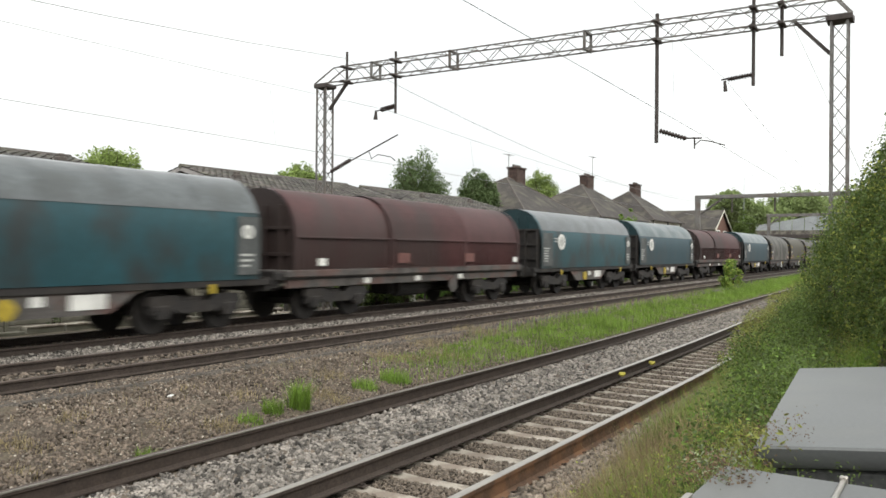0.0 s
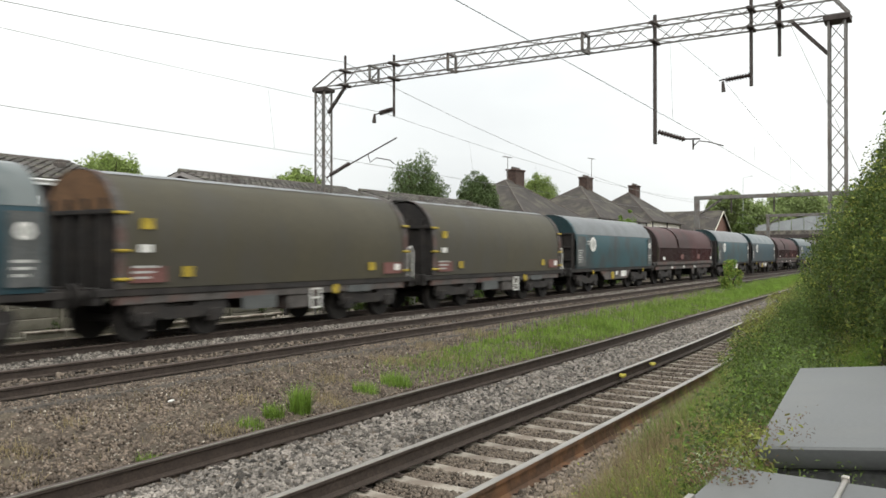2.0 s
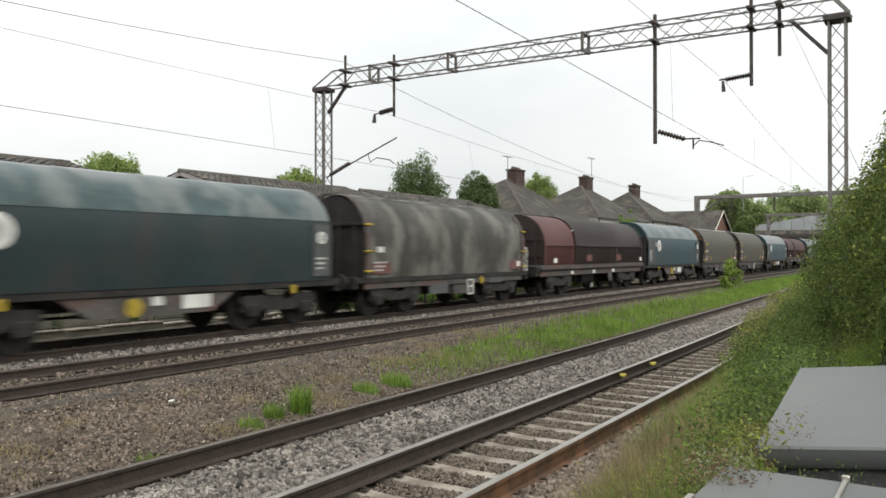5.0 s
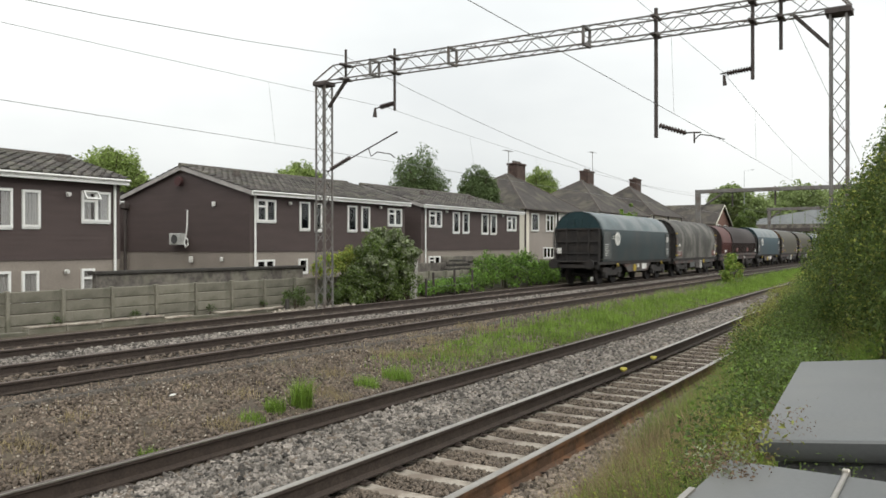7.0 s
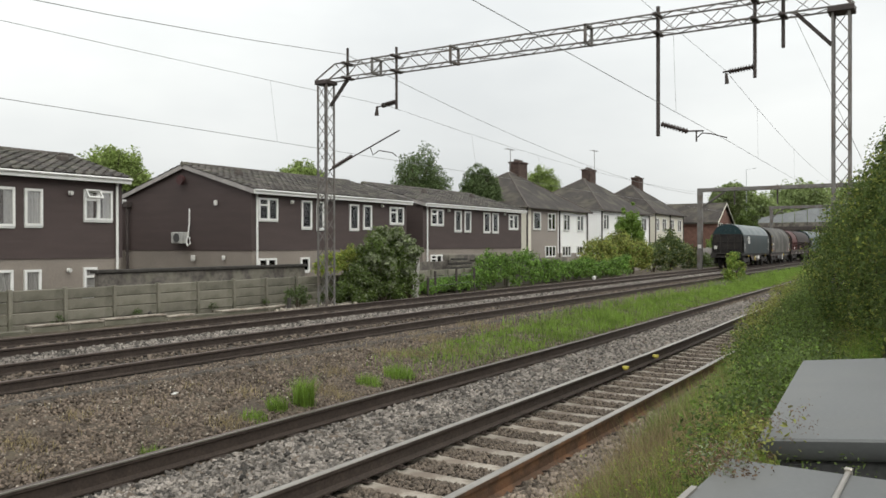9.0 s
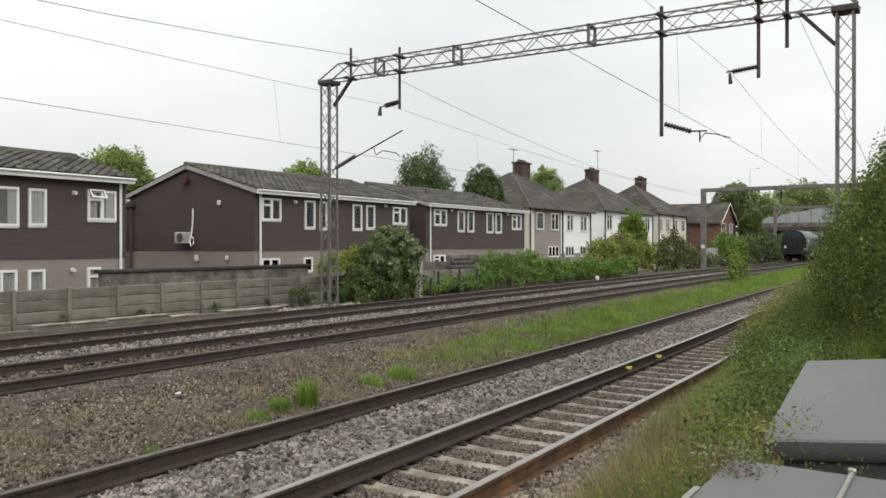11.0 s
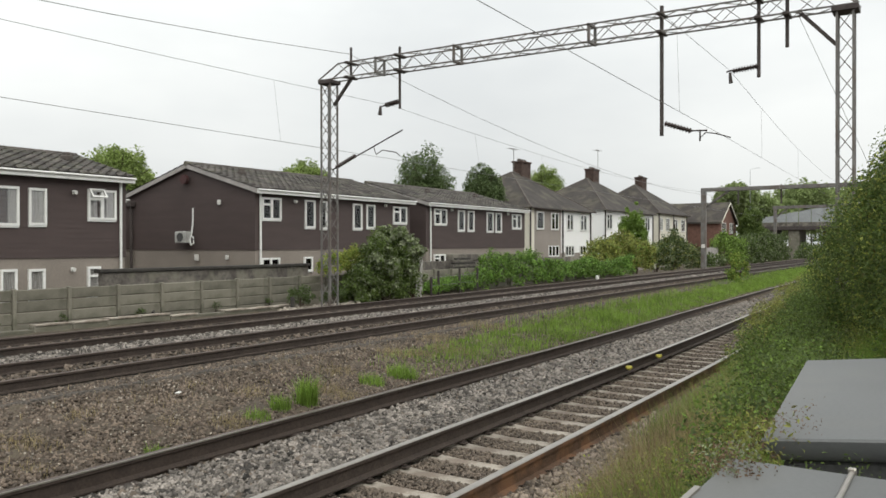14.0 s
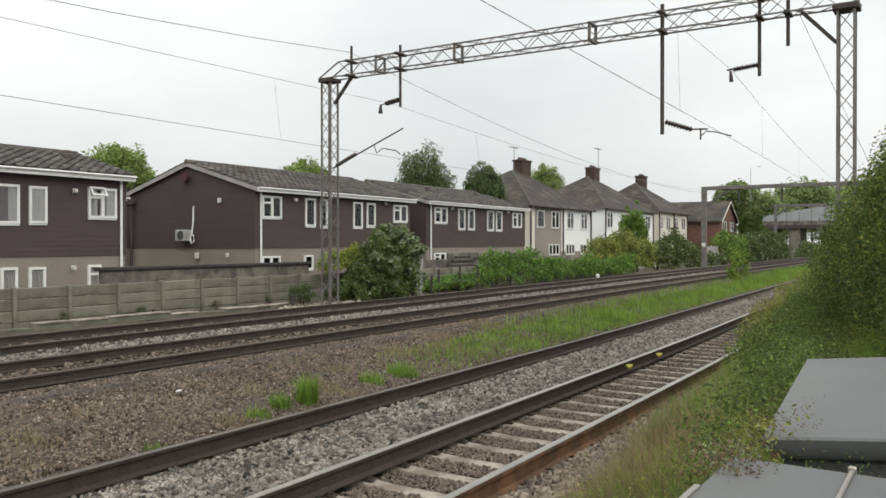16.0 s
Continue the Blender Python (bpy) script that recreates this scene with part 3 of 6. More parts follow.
def brown_house(x0, x1, windows, label, downpipes, y0=23.1, depth=7.7, base=-0.8, split=1.62, eave=4.02, ridge=5.12):
    h = thing("terraced_house", label, "house", (x0, y0, base), "brown houses behind the fence")
    w, split, eave, ridge = x1 - x0, split - base, eave - base, ridge - base
    part("lower_wall", Build().box(0.03, w - 0.03, 0.03, depth - 0.03, 0, split), M_render, h, "grey rendered ground-floor wall")
    part("upper_wall", Build().prism([(0.06, split), (depth - 0.06, split), (depth - 0.06, eave), (depth / 2, ridge - 0.06), (0.06, eave)], "x", 0.06, w - 0.06), M_clad, h, "dark brown clad upper storey")
    front, side = Build(), Build()
    n = 17
    for i in range(n):
        a, e = split + (eave - split) * i / n, split + (eave - split) * (i + 1) / n
        front.prism([(-0.006, a), (0.062, a), (0.062, e), (0.001, e)], "x", 0, w)
    i, z = 0, split
    while z < ridge - 0.1:
        e = z + (eave - split) / n
        cut = 0.0 if z < eave - 0.05 else (z - eave) / (ridge - eave) * depth / 2
        side.prism([(-0.006, z), (0.062, z), (0.062, e), (0.001, e)], "y", cut, depth - cut)
        z = e
    part("front_cladding", front, M_clad, h, "dark brown horizontal boards")
    part("gable_cladding", side, M_clad, h, "dark brown horizontal boards")
    over, drop = 0.28, 0.28 * (ridge - eave) / (depth / 2)
    for k, ys in enumerate(((-over, depth / 2), (depth + over, depth / 2))):
        part("roof_slope", roll_roof(-0.18, w + 0.18, ys[0], eave - drop + 0.10, ys[1], ridge + 0.10), None, h, "brown profiled roof tiles with lichen")
    part("roof_deck", Build().prism([(-over + 0.03, eave - drop), (depth / 2, ridge), (depth + over - 0.03, eave - drop), (depth + over - 0.03, eave - drop + 0.07), (depth / 2, ridge + 0.08), (-over + 0.03, eave - drop + 0.07)],
                                 "x", -0.12, w + 0.12), M_clad, h)
    part("ridge", Build().tube((-0.18, depth / 2, ridge + 0.1), (w + 0.18, depth / 2, ridge + 0.1), 0.11, n=8), M_tile, h)
    part("fascia", Build().box(-0.15, w + 0.15, -over - 0.03, -over + 0.01, eave - drop - 0.10, eave - drop + 0.06, 0.008), M_white, h, "white fascia board")
    part("gutter", Build().tube((-0.15, -over - 0.07, eave - drop + 0.05), (w + 0.15, -over - 0.07, eave - drop + 0.05), 0.036, n=8), M_white, h)
    for s in (-0.16, w + 0.12):
        part("verge_board", Build().prism([(-over, eave - drop - 0.1), (depth / 2, ridge - 0.09), (depth + over, eave - drop - 0.1), (depth + over, eave - drop + 0.08), (depth / 2, ridge + 0.09), (-over, eave - drop + 0.08)],
                                       "x", s, s + 0.04), M_verge, h, "weathered pale verge board")
    for d in downpipes:
        part("downpipe", Build().tube((d - x0, -0.06, 0.2), (d - x0, -0.06, eave - drop), 0.045, n=8).tube((d - x0, -0.06, eave - drop), (d - x0, -over - 0.05, eave - drop + 0.05), 0.045, n=8), M_white, h, "white plastic downpipe")
    for a, e, z0, z1, lights, top, cur in windows:
        window(h, a - x0, e - x0, -0.02 if z0 > 1.7 else 0.0, z0 - base, z1 - base, lights, top, cur)
    return h


H1 = brown_house(6.5, 16.85, [(8.5, 9.4, 2.4, 3.52, 1, 0, 2), (12.27, 13.22, 2.38, 3.53, 1, 0, 1), (13.51, 14.07, 2.41, 3.52, 1, 0, 2), (15.44, 16.46, 2.62, 3.59, 2, 1, 1),
                             (12.67, 13.17, 0.0, 1.11, 1, 0, 2), (13.51, 14.03, 0.0, 1.1, 1, 0, 2), (15.44, 15.9, 0.2, 1.13, 1, 1, 2)],
                 "two-storey house clad in dark brown boards above grey render", [16.62], depth=6.0, ridge=4.86, split=1.42)
sash = part("open_casement", Build().box(-0.27, 0.27, -0.02, 0.02, -0.33, -0.27).box(-0.27, 0.27, -0.02, 0.02, -0.06, 0).box(-0.27, -0.21, -0.02, 0.02, -0.27, -0.06).box(0.21, 0.27, -0.02, 0.02, -0.27, -0.06), M_white, H1, "open white top-hung casement")
sash.matrix_basis = pose(15.72 - 6.5, -0.09, 3.6 + 0.8, -35)
H2 = brown_house(22.7, 33.4, [(23.05, 24.13, 2.83, 3.72, 2, 1, 1), (25.56, 26.2, 2.54, 3.73, 1, 0, 2), (26.53, 26.98, 2.51, 3.73, 1, 0, 2), (28.79, 29.46, 2.53, 3.71, 1, 0, 1), (29.8, 30.45, 2.6, 3.71, 1, 0, 1),
                             (31.92, 33.1, 2.87, 3.71, 2, 1, 1), (23.05, 24.07, 0.5, 1.3, 2, 0, 1), (25.52, 26.06, 0.7, 1.31, 1, 0, 0), (28.8, 29.5, 0.6, 1.3, 1, 0, 1)],
                 "brown clad house with gable wall and extractor unit", [22.95])
H3 = brown_house(34.9, 46.4, [(35.64, 36.89, 2.9, 3.75, 2, 1, 1), (38.07, 38.78, 2.59, 3.75, 1, 0, 1), (39.15, 39.85, 2.6, 3.75, 1, 0, 1), (41.35, 42.15, 2.58, 3.75, 1, 0, 1), (42.45, 43.2, 2.58, 3.75, 1, 0, 0),
                             (44.6, 45.85, 2.83, 3.74, 2, 1, 1), (35.64, 36.77, 0.6, 1.31, 2, 1, 1)],
                 "brown clad house at the end of the row", [35.25])


brown_house(13.5, 26.0, [], "brown house standing behind the front row", [], y0=33.0, depth=7.0, ridge=5.6)
gable_pipe = part("soil_pipe", Build().tube((22.55, 30.55, -0.6), (22.55, 30.55, 3.6), 0.06, n=8).box(22.4, 22.68, 30.4, 30.7, 3.5, 3.75, 0.03), M_steel_dark)
tagged(gable_pipe, "dark cast soil pipe on the gable", "pipe")
for vx, vy, vz in ((15.9, 24.9, 4.72), (24.2, 25.4, 4.86), (29.5, 25.3, 4.82), (38.5, 25.4, 4.86), (44.0, 25.4, 4.86)):
    rv = part("roof_vent", Build().box(-0.16, 0.16, -0.14, 0.14, -0.12, 0.1, 0.03).box(-0.1, 0.1, -0.1, 0.1, 0.1, 0.2, 0.02), M_ridge)
    rv.location = (vx, vy, vz)
    tagged(rv, "small pale vent tile on a roof", "roof vent", "roof vents")


def hip_house(x0, x1, walls, windows, label, eave, ridge, y0=27.0, depth=9.0, base=-0.8, group="semi-detached houses", stacks=()):
    """A semi-detached pair under one hipped roof, with chimney stacks. walls: (from, to, material) along the front."""
    h = thing("semi_detached_house", label, "house", (x0, y0, base), group)
    w, eave, ridge = x1 - x0, eave - base, ridge - base
    for a, e, m in walls:
        part("wall", Build().box(a - x0, e - x0, 0, depth, 0, eave), m, h)
        part("plinth_wall", Build().box(a - x0 + 0.02, e - x0 - 0.02, -0.04, -0.004, 0, 1.95), M_taupe_wall, h)
    o = 0.35
    y_mid = depth / 2
    r0, r1 = w / 2 - 0.4, w / 2 + 0.4
    vs = [(-o, -o, eave), (w + o, -o, eave), (w + o, depth + o, eave), (-o, depth + o, eave), (r0, y_mid, ridge), (r1, y_mid, ridge)]
    rf = Build().add(vs, [(0, 1, 5, 4), (1, 2, 5), (2, 3, 4, 5), (3, 0, 4), (0, 3, 2, 1)])
    part("roof", rf, M_tile_red, h, "brown tiled hipped roof")
    hips = Build()
    for a, e in ((0, 4), (1, 5), (2, 5), (3, 4), (4, 5)):
        hips.tube(vs[a], vs[e], 0.075, n=6)
    part("hip_tiles", hips, M_ridge, h, "paler hip and ridge tiles")
    part("gutter", Build().box(-o, w + o, -o - 0.08, -o, eave - 0.09, eave + 0.02, 0.01), M_steel_dark, h)
    for s in stacks:
        cx = s - x0
        ch = Build().box(cx - 0.85, cx + 0.85, y_mid - 0.45, y_mid + 0.45, ridge - 1.6, ridge + 0.9, 0.02).box(cx - 0.93, cx + 0.93, y_mid - 0.53, y_mid + 0.53, ridge + 0.9, ridge + 1.05, 0.02)
        stack = part("chimney", ch, M_chimney, h, "sooty brick chimney stack")
        for k in range(4):
            p = (cx - 0.6 + 0.4 * k, y_mid, ridge + 1.02)
            part("chimney_pot", Build().tube(p, (p[0], p[1], p[2] + 0.25), 0.13, 0.11, 8), M_ridge, stack)
    for px in (0.1, w / 2, w - 0.1):
        part("downpipe", Build().tube((px, -0.07, 0.2), (px, -0.07, eave - 0.05), 0.07, n=8), M_steel_dark, h, "black downpipe")
    for a, e, z0, z1, lights, top, cur in windows:
        window(h, a - x0, e - x0, -0.05, z0 - base, z1 - base, lights, top, cur)
    return h


hip_house(55.0, 67.3, [(55.0, 55.9, M_cream_wall), (55.9, 60.9, M_taupe_wall), (60.9, 67.3, M_white_wall)],
          [(56.2, 57.5, 3.05, 4.4, 1, 0, 2), (58.9, 60.3, 3.05, 4.4, 2, 1, 1), (62.0, 63.3, 3.05, 4.4, 2, 1, 1), (64.9, 66.3, 3.05, 4.4, 2, 1, 1),
           (58.37, 60.34, 0.9, 1.75, 3, 0, 1), (61.7, 63.48, 0.9, 1.75, 3, 0, 1), (64.8, 66.0, 0.9, 1.75, 2, 0, 1)],
          "grey and white pair of pebbledashed semi-detached houses", 4.7, 8.0, stacks=(62.7,))
hip_house(70.7, 85.0, [(70.7, 77.9, M_white_wall), (77.9, 85.0, M_white_wall)],
          [(71.2, 72.6, 3.3, 4.7, 2, 1, 1), (74.9, 76.2, 3.3, 4.7, 2, 1, 1), (79, 80.5, 3.3, 4.7, 2, 1, 1), (82.3, 83.8, 3.3, 4.7, 2, 1, 1)],
          "white rendered semi-detached pair with a tall chimney", 5.05, 8.65, stacks=(79.0,))
hip_house(87.0, 98.2, [(87.0, 98.2, M_cream_wall)],
          [(86.95 + 0.4, 88.4, 3.4, 4.8, 2, 1, 1), (89.65, 91.0, 3.4, 4.8, 2, 1, 1), (92.7, 94.1, 3.4, 4.8, 2, 1, 1), (95.7, 97.2, 3.4, 4.8, 2, 1, 1)],
          "cream rendered semi-detached pair farther along", 5.3, 8.9, stacks=(94.6,))


def brick_house():
    h = thing("brick_house", "red brick house with a gable facing the line", "house", (101, 23.7, -0.8))
    part("wall", Build().prism([(0, 0), (8.2, 0), (8.2, 5.4), (4.1, 7.7), (0, 5.4)], "y", 0, 12), M_brick, h)
    rf = Build().prism([(-0.4, 5.2), (4.1, 7.75), (8.6, 5.2), (8.6, 5.42), (4.1, 8.0), (-0.4, 5.42)], "y", -0.3, 12.3)
    part("roof", rf, M_tile_red, h, "brown tiled gable roof")
    part("bargeboard", Build().prism([(-0.4, 5.24), (4.1, 7.79), (8.6, 5.24), (8.6, 5.40), (4.1, 7.95), (-0.4, 5.40)], "y", -0.36, -0.3), M_cream_wall, h)
    for a, e, z0, z1 in ((0.8, 2.9, 4.1, 5.35), (5.0, 6.7, 4.1, 5.35)):
        window(h, a, e, -0.02, z0, z1, 2, 0, 1)


brick_house()


# ---- concrete panel fence ----
def concrete_fence():
    fence = thing("concrete_fence", "low lichened concrete post and panel fence", "fence", (0, 18.9, 0))
    bay = 1.42
    post = Build().box(-0.045, 0.045, -0.09, 0.06, -0.45, 0.76, 0.012).mesh("post", M_concrete)
    panel = Build().box(-bay / 2 + 0.04, bay / 2 - 0.04, -0.025, 0.025, -0.135, 0.135, 0.02).mesh("panel", M_concrete)
    for i in range(0, 36):
        x = 0.74 + i * bay
        p = part("post", post, None, fence)
        p.matrix_basis = pose(x, 0, random.uniform(-0.01, 0.01), 0, random.uniform(-0.6, 0.6), 0)
        for k in range(-1, 3):
            q = part("panel", panel, None, fence)
            q.matrix_basis = pose(x + bay / 2, random.uniform(-0.008, 0.008), 0.04 + k * 0.278, 0, random.uniform(-0.3, 0.3), 0)


concrete_fence()
wall = part("garden_wall", Build().box(14.1, 22.8, 20.4, 20.6, -0.6, 1.02, 0.02), M_dark_wall)
part("coping", Build().box(14.0, 22.9, 20.33, 20.67, 1.022, 1.12, 0.015), M_coping, wall, "sooty stone coping")
wall_b = part("garden_wall", Build().box(26.5, 47.5, 20.4, 20.6, -0.6, 1.05, 0.02).box(33.0, 37.0, 20.3, 20.7, 1.05, 1.35, 0.02), M_dark_wall)
tagged(wall_b, "dark weathered garden wall below the brown houses", "wall", kind="structure")
tagged(wall, "dirty dark block garden wall with a coping", "wall", kind="structure")


# ---- overhead line ----
GX, GYL, GYR = 19.8, 16.82, 1.94


def lattice(b, corners0, corners1, step, r, rungs=0.012):
    """Four chords between two sets of corners, with zigzag bracing on the four faces."""
    c0, c1 = [Vector(p) for p in corners0], [Vector(p) for p in corners1]
    length = (c1[0] - c0[0]).length
    n = max(2, int(length / step))
    for i in range(4):
        b.tube(c0[i], c1[i], r, n=4)
        j = (i + 1) % 4
        for k in range(n):
            p, q = (i, j) if k % 2 == 0 else (j, i)
            b.tube(c0[p].lerp(c1[p], k / n), c0[q].lerp(c1[q], (k + 1) / n), rungs, n=4)
    return b


def lattice_portal():
    g = thing("overhead_line_portal", "weathered steel lattice portal carrying overhead wires", "gantry", (GX, 0, 0))
    for y, foot in ((GYL, -0.25), (GYR, -0.6)):
        w = 0.18 if y > 8 else 0.165
        b = lattice(Build(), [(-w, y - w, foot), (w, y - w, foot), (w, y + w, foot), (-w, y + w, foot)],
                    [(-w, y - w, 6.95), (w, y - w, 6.95), (w, y + w, 6.95), (-w, y + w, 6.95)], 0.42, 0.034, 0.013)
        mast = part("mast", b, M_steel, g)
        part("cap_plate", Build().box(-0.25, 0.25, y - 0.27, y + 0.27, 6.95, 7.07, 0.01), M_steel_dark, mast)
        part("base_plate", Build().box(-0.45, 0.45, y - 0.45, y + 0.45, foot - 0.1, foot + 0.06, 0.02), M_concrete, mast, "concrete foundation block")
        s = -1 if y > 8 else 1
        part("knee_brace", Build().box(-0.04, 0.04, -0.04, 0.04, 0, 1.16), M_steel_dark, mast).matrix_basis = Matrix.Translation((0.0, y + s * 0.2, 6.27)) @ pose(0, 0, 0, -s * 42)
    w = 0.22
    z0, z1 = 7.07, 7.52
    beam = Build()
    lattice(beam, [(-w, GYR + 0.1, z0), (w, GYR + 0.1, z0), (w, GYR + 0.1, z1), (-w, GYR + 0.1, z1)],
            [(-w, GYL - 0.55, z0), (w, GYL - 0.55, z0), (w, GYL - 0.55, z1), (-w, GYL - 0.55, z1)], 0.5, 0.026, 0.012)
    for s in (-w, w):
        beam.tube((s, GYL - 0.55, z1), (s, GYL + 0.27, z0), 0.026, n=4).tube((s, GYL - 0.55, z0), (s, GYL + 0.27, z0), 0.026, n=4)
        beam.tube((s, GYR + 0.1, z1), (s, GYR - 0.27, z0), 0.026, n=4).tube((s, GYR + 0.1, z0), (s, GYR - 0.27, z0), 0.026, n=4)
    part("beam", beam, M_steel, g)
    for y in (12.0, 7.9, 14.8):
        part("splice_frame", Build().box(-w - 0.03, w + 0.03, y - 0.035, y + 0.035, z0 - 0.03, z0 + 0.03).box(-w - 0.03, w + 0.03, y - 0.035, y + 0.035, z1 - 0.03, z1 + 0.03)
             .box(-w - 0.03, -w + 0.02, y - 0.035, y + 0.035, z0, z1).box(w - 0.02, w + 0.03, y - 0.035, y + 0.035, z0, z1), M_steel, g)
    for y, a, e, r in ((15.93, 6.95, 8.02, 0.04), (14.05, 5.93, 7.8, 0.04), (6.06, 4.52, 7.75, 0.05), (3.77, 5.72, 7.75, 0.042), (3.15, 6.34, 7.78, 0.042)):
        d = part("drop_tube", Build().tube((0, y, a), (0, y, e), r, n=8), M_steel_dark, g, "dark steel drop tube")
        for z in (z0, z1):
            part("clamp", Build().box(-w - 0.04, w + 0.04, y - 0.07, y + 0.07, z - 0.035, z + 0.035, 0.01), M_steel_dark, d)
    return g


PORTAL = lattice_portal()


def insulator(name, p, q, r, n=9):
    """A ribbed ceramic rod from p to q."""
    p, q = Vector(p), Vector(q)
    ob = part(name, Build().tube(p, q, r * 0.5, n=8), M_ceramic, None)
    for i in range(n):
        part("shed", Build().tube(p.lerp(q, (i + 0.3) / n), p.lerp(q, (i + 0.75) / n), r, r * 0.6, 10), M_ceramic, ob)
    return ob


def cantilevers():
    # far main line: sloping bracket from the mast
    a = thing("cantilever_arm", "bracket arm with ribbed insulator holding the contact wire", "bracket", (GX, 0, 0), "overhead line brackets")
    insulator("insulator", (0, 16.55, 4.28), (0, 15.75, 4.62), 0.075).parent = a
    part("arm", Build().tube((0, 16.68, 4.22), (0, 13.95, 5.28), 0.022, n=6), M_steel_dark, a)
    part("registration_arm", Build().path([(0, 15.05, 4.86), (0, 14.95, 4.6), (0, 14.7, 4.72), (0, 14.2, 4.62), (0, 14.05, 4.5)], 0.016), M_steel_dark, a)
    # near line: arm on the long drop tube
    c = thing("cantilever_arm", "horizontal insulated arm on a drop tube over the near line", "bracket", (GX, 0, 0), "overhead line brackets")
    insulator("insulator", (0, 5.98, 4.82), (0, 5.32, 4.58), 0.075).parent = c
    part("arm", Build().tube((0, 5.34, 4.59), (0, 4.95, 4.57), 0.02, n=6).tube((0, 5.12, 4.6), (0, 5.12, 4.32), 0.02, n=6).path([(0, 5.12, 4.40), (0, 4.98, 4.52), (0, 4.75, 4.48), (0, 4.4, 4.36)], 0.015), M_steel_dark, c)
    # message-wire supports
    s = thing("suspension_insulator", "ribbed insulator holding the catenary wire", "insulator", (GX, 0, 0), "catenary insulators")
    insulator("insulator", (0, 3.8, 5.98), (0, 4.36, 5.93), 0.075).parent = s
    part("hook", Build().tube((0, 4.36, 5.95), (0, 4.5, 5.93), 0.02).tube((0, 4.42, 5.9), (0, 4.40, 5.65), 0.03, 0.05, 8), M_steel_dark, s)
    u = thing("suspension_insulator", "ribbed insulator holding the far catenary wire", "insulator", (GX, 0, 0), "catenary insulators")
    insulator("insulator", (0, 14.1, 6.15), (0, 14.6, 6.08), 0.08).parent = u
    part("hook", Build().tube((0, 14.6, 6.08), (0, 14.8, 6.05), 0.02).tube((0, 14.78, 6.08), (0, 14.8, 5.8), 0.03, 0.07, 8), M_steel_dark, u)


cantilevers()

GXF = 66.5


def plain_portal():
    g = thing("overhead_line_portal", "plain grey steel portal farther along the line", "gantry", (GXF, 0, 0))
    for y in (16.9, 1.0):
        part("mast", Build().box(-0.16, 0.16, y - 0.2, y + 0.2, -0.4, 6.15, 0.02), M_steel, g)
    part("beam", Build().box(-0.17, 0.17, 0.7, 17.1, 6.12, 6.42, 0.02), M_steel, g)
    part("knee_brace", Build().tube((0, 16.7, 4.9), (0, 14.9, 6.15), 0.09, n=6), M_steel, g)
    for y in (14.2, 11.0):
        part("drop_tube", Build().tube((0, y, 5.0), (0, y, 6.5), 0.06, n=6), M_steel_dark, g)
    part("marker_plate", Build().box(-0.19, -0.165, 16.75, 17.05, 1.55, 1.85), M_sign_white, g)
    return g


plain_portal()
far = thing("overhead_line_portal", "distant grey portal near the bridge", "gantry", (118, 0, 0))
for y in (20.3, 1.0):
    part("mast", Build().box(-0.16, 0.16, y - 0.2, y + 0.2, -0.4, 6.9, 0.02), M_steel, far)
part("beam", Build().box(-0.17, 0.17, 0.7, 20.6, 6.75, 7.15, 0.02), M_steel, far)
part("knee_brace", Build().tube((0, 20.2, 5.6), (0, 18.7, 6.8), 0.1, n=6), M_steel, far)


def wire(name, label, sag, r, spans, group="overhead wires"):
    """A wire along the line, hung at the portals (y and z at each) and sagging between them."""
    pts = []
    for i in range(len(spans) - 1):
        (xa, ya, za), (xb, yb, zb) = spans[i], spans[i + 1]
        for k in range(12):
            t = k / 12
            low = sag[min(i, len(sag) - 1)] if isinstance(sag, tuple) else sag
            pts.append((xa + (xb - xa) * t, ya + (yb - ya) * t, za + (zb - za) * t - low * 4 * t * (1 - t)))
    pts.append(spans[-1])
    return tagged(part(name, Build().path(pts, r, 4), M_wire), label, "wire", group)


XS = [-31.5, GX, GXF, 118, 170]
wire("feeder_wire", "grey aerial feeder cable", (1.45, 0.95, 0.7), 0.0085, [(x, 16.0, z) for x, z in zip(XS, (7.8, 7.83, 5.8, 6.5, 6.5))])
FAR_CONTACT = [(x, y, z) for x, y, z in zip(XS, (14.7, 14.1, 14.6, 14.3, 14.5), (4.72, 4.38, 4.4, 4.5, 4.5))]
FAR_CATENARY = [(x, y, z) for x, y, z in zip(XS, (14.75, 14.35, 14.6, 14.4, 14.5), (6.08, 6.05, 5.9, 5.9, 5.9))]
NEAR_CONTACT = [(x, y, z) for x, y, z in zip(XS, (3.4, 4.4, 6.0, 8.2, 10), (4.6, 4.3, 4.4, 4.4, 4.4))]
NEAR_CATENARY = [(x, y, z) for x, y, z in zip(XS, (3.8, 4.42, 6.0, 8.2, 10), (6.2, 5.95, 5.9, 5.9, 5.9))]
wire("contact_wire", "thin contact wire over the far main line", 0.03, 0.006, FAR_CONTACT)
wire("catenary_wire", "thin catenary wire over the far main line", (0.25, 0.65), 0.0055, FAR_CATENARY)
wire("contact_wire", "contact wire over the near line", 0.03, 0.0055, NEAR_CONTACT)
wire("catenary_wire", "catenary wire over the near line", (0.1, 0.6), 0.0055, NEAR_CATENARY)


def on_wire(spans, sags, x):
    """The place on a wire above x."""
    i = 0 if x < GX else 1
    a, e = spans[i], spans[i + 1]
    t = (x - a[0]) / (e[0] - a[0])
    return (x, a[1] + (e[1] - a[1]) * t, a[2] + (e[2] - a[2]) * t - sags[i] * 4 * t * (1 - t))


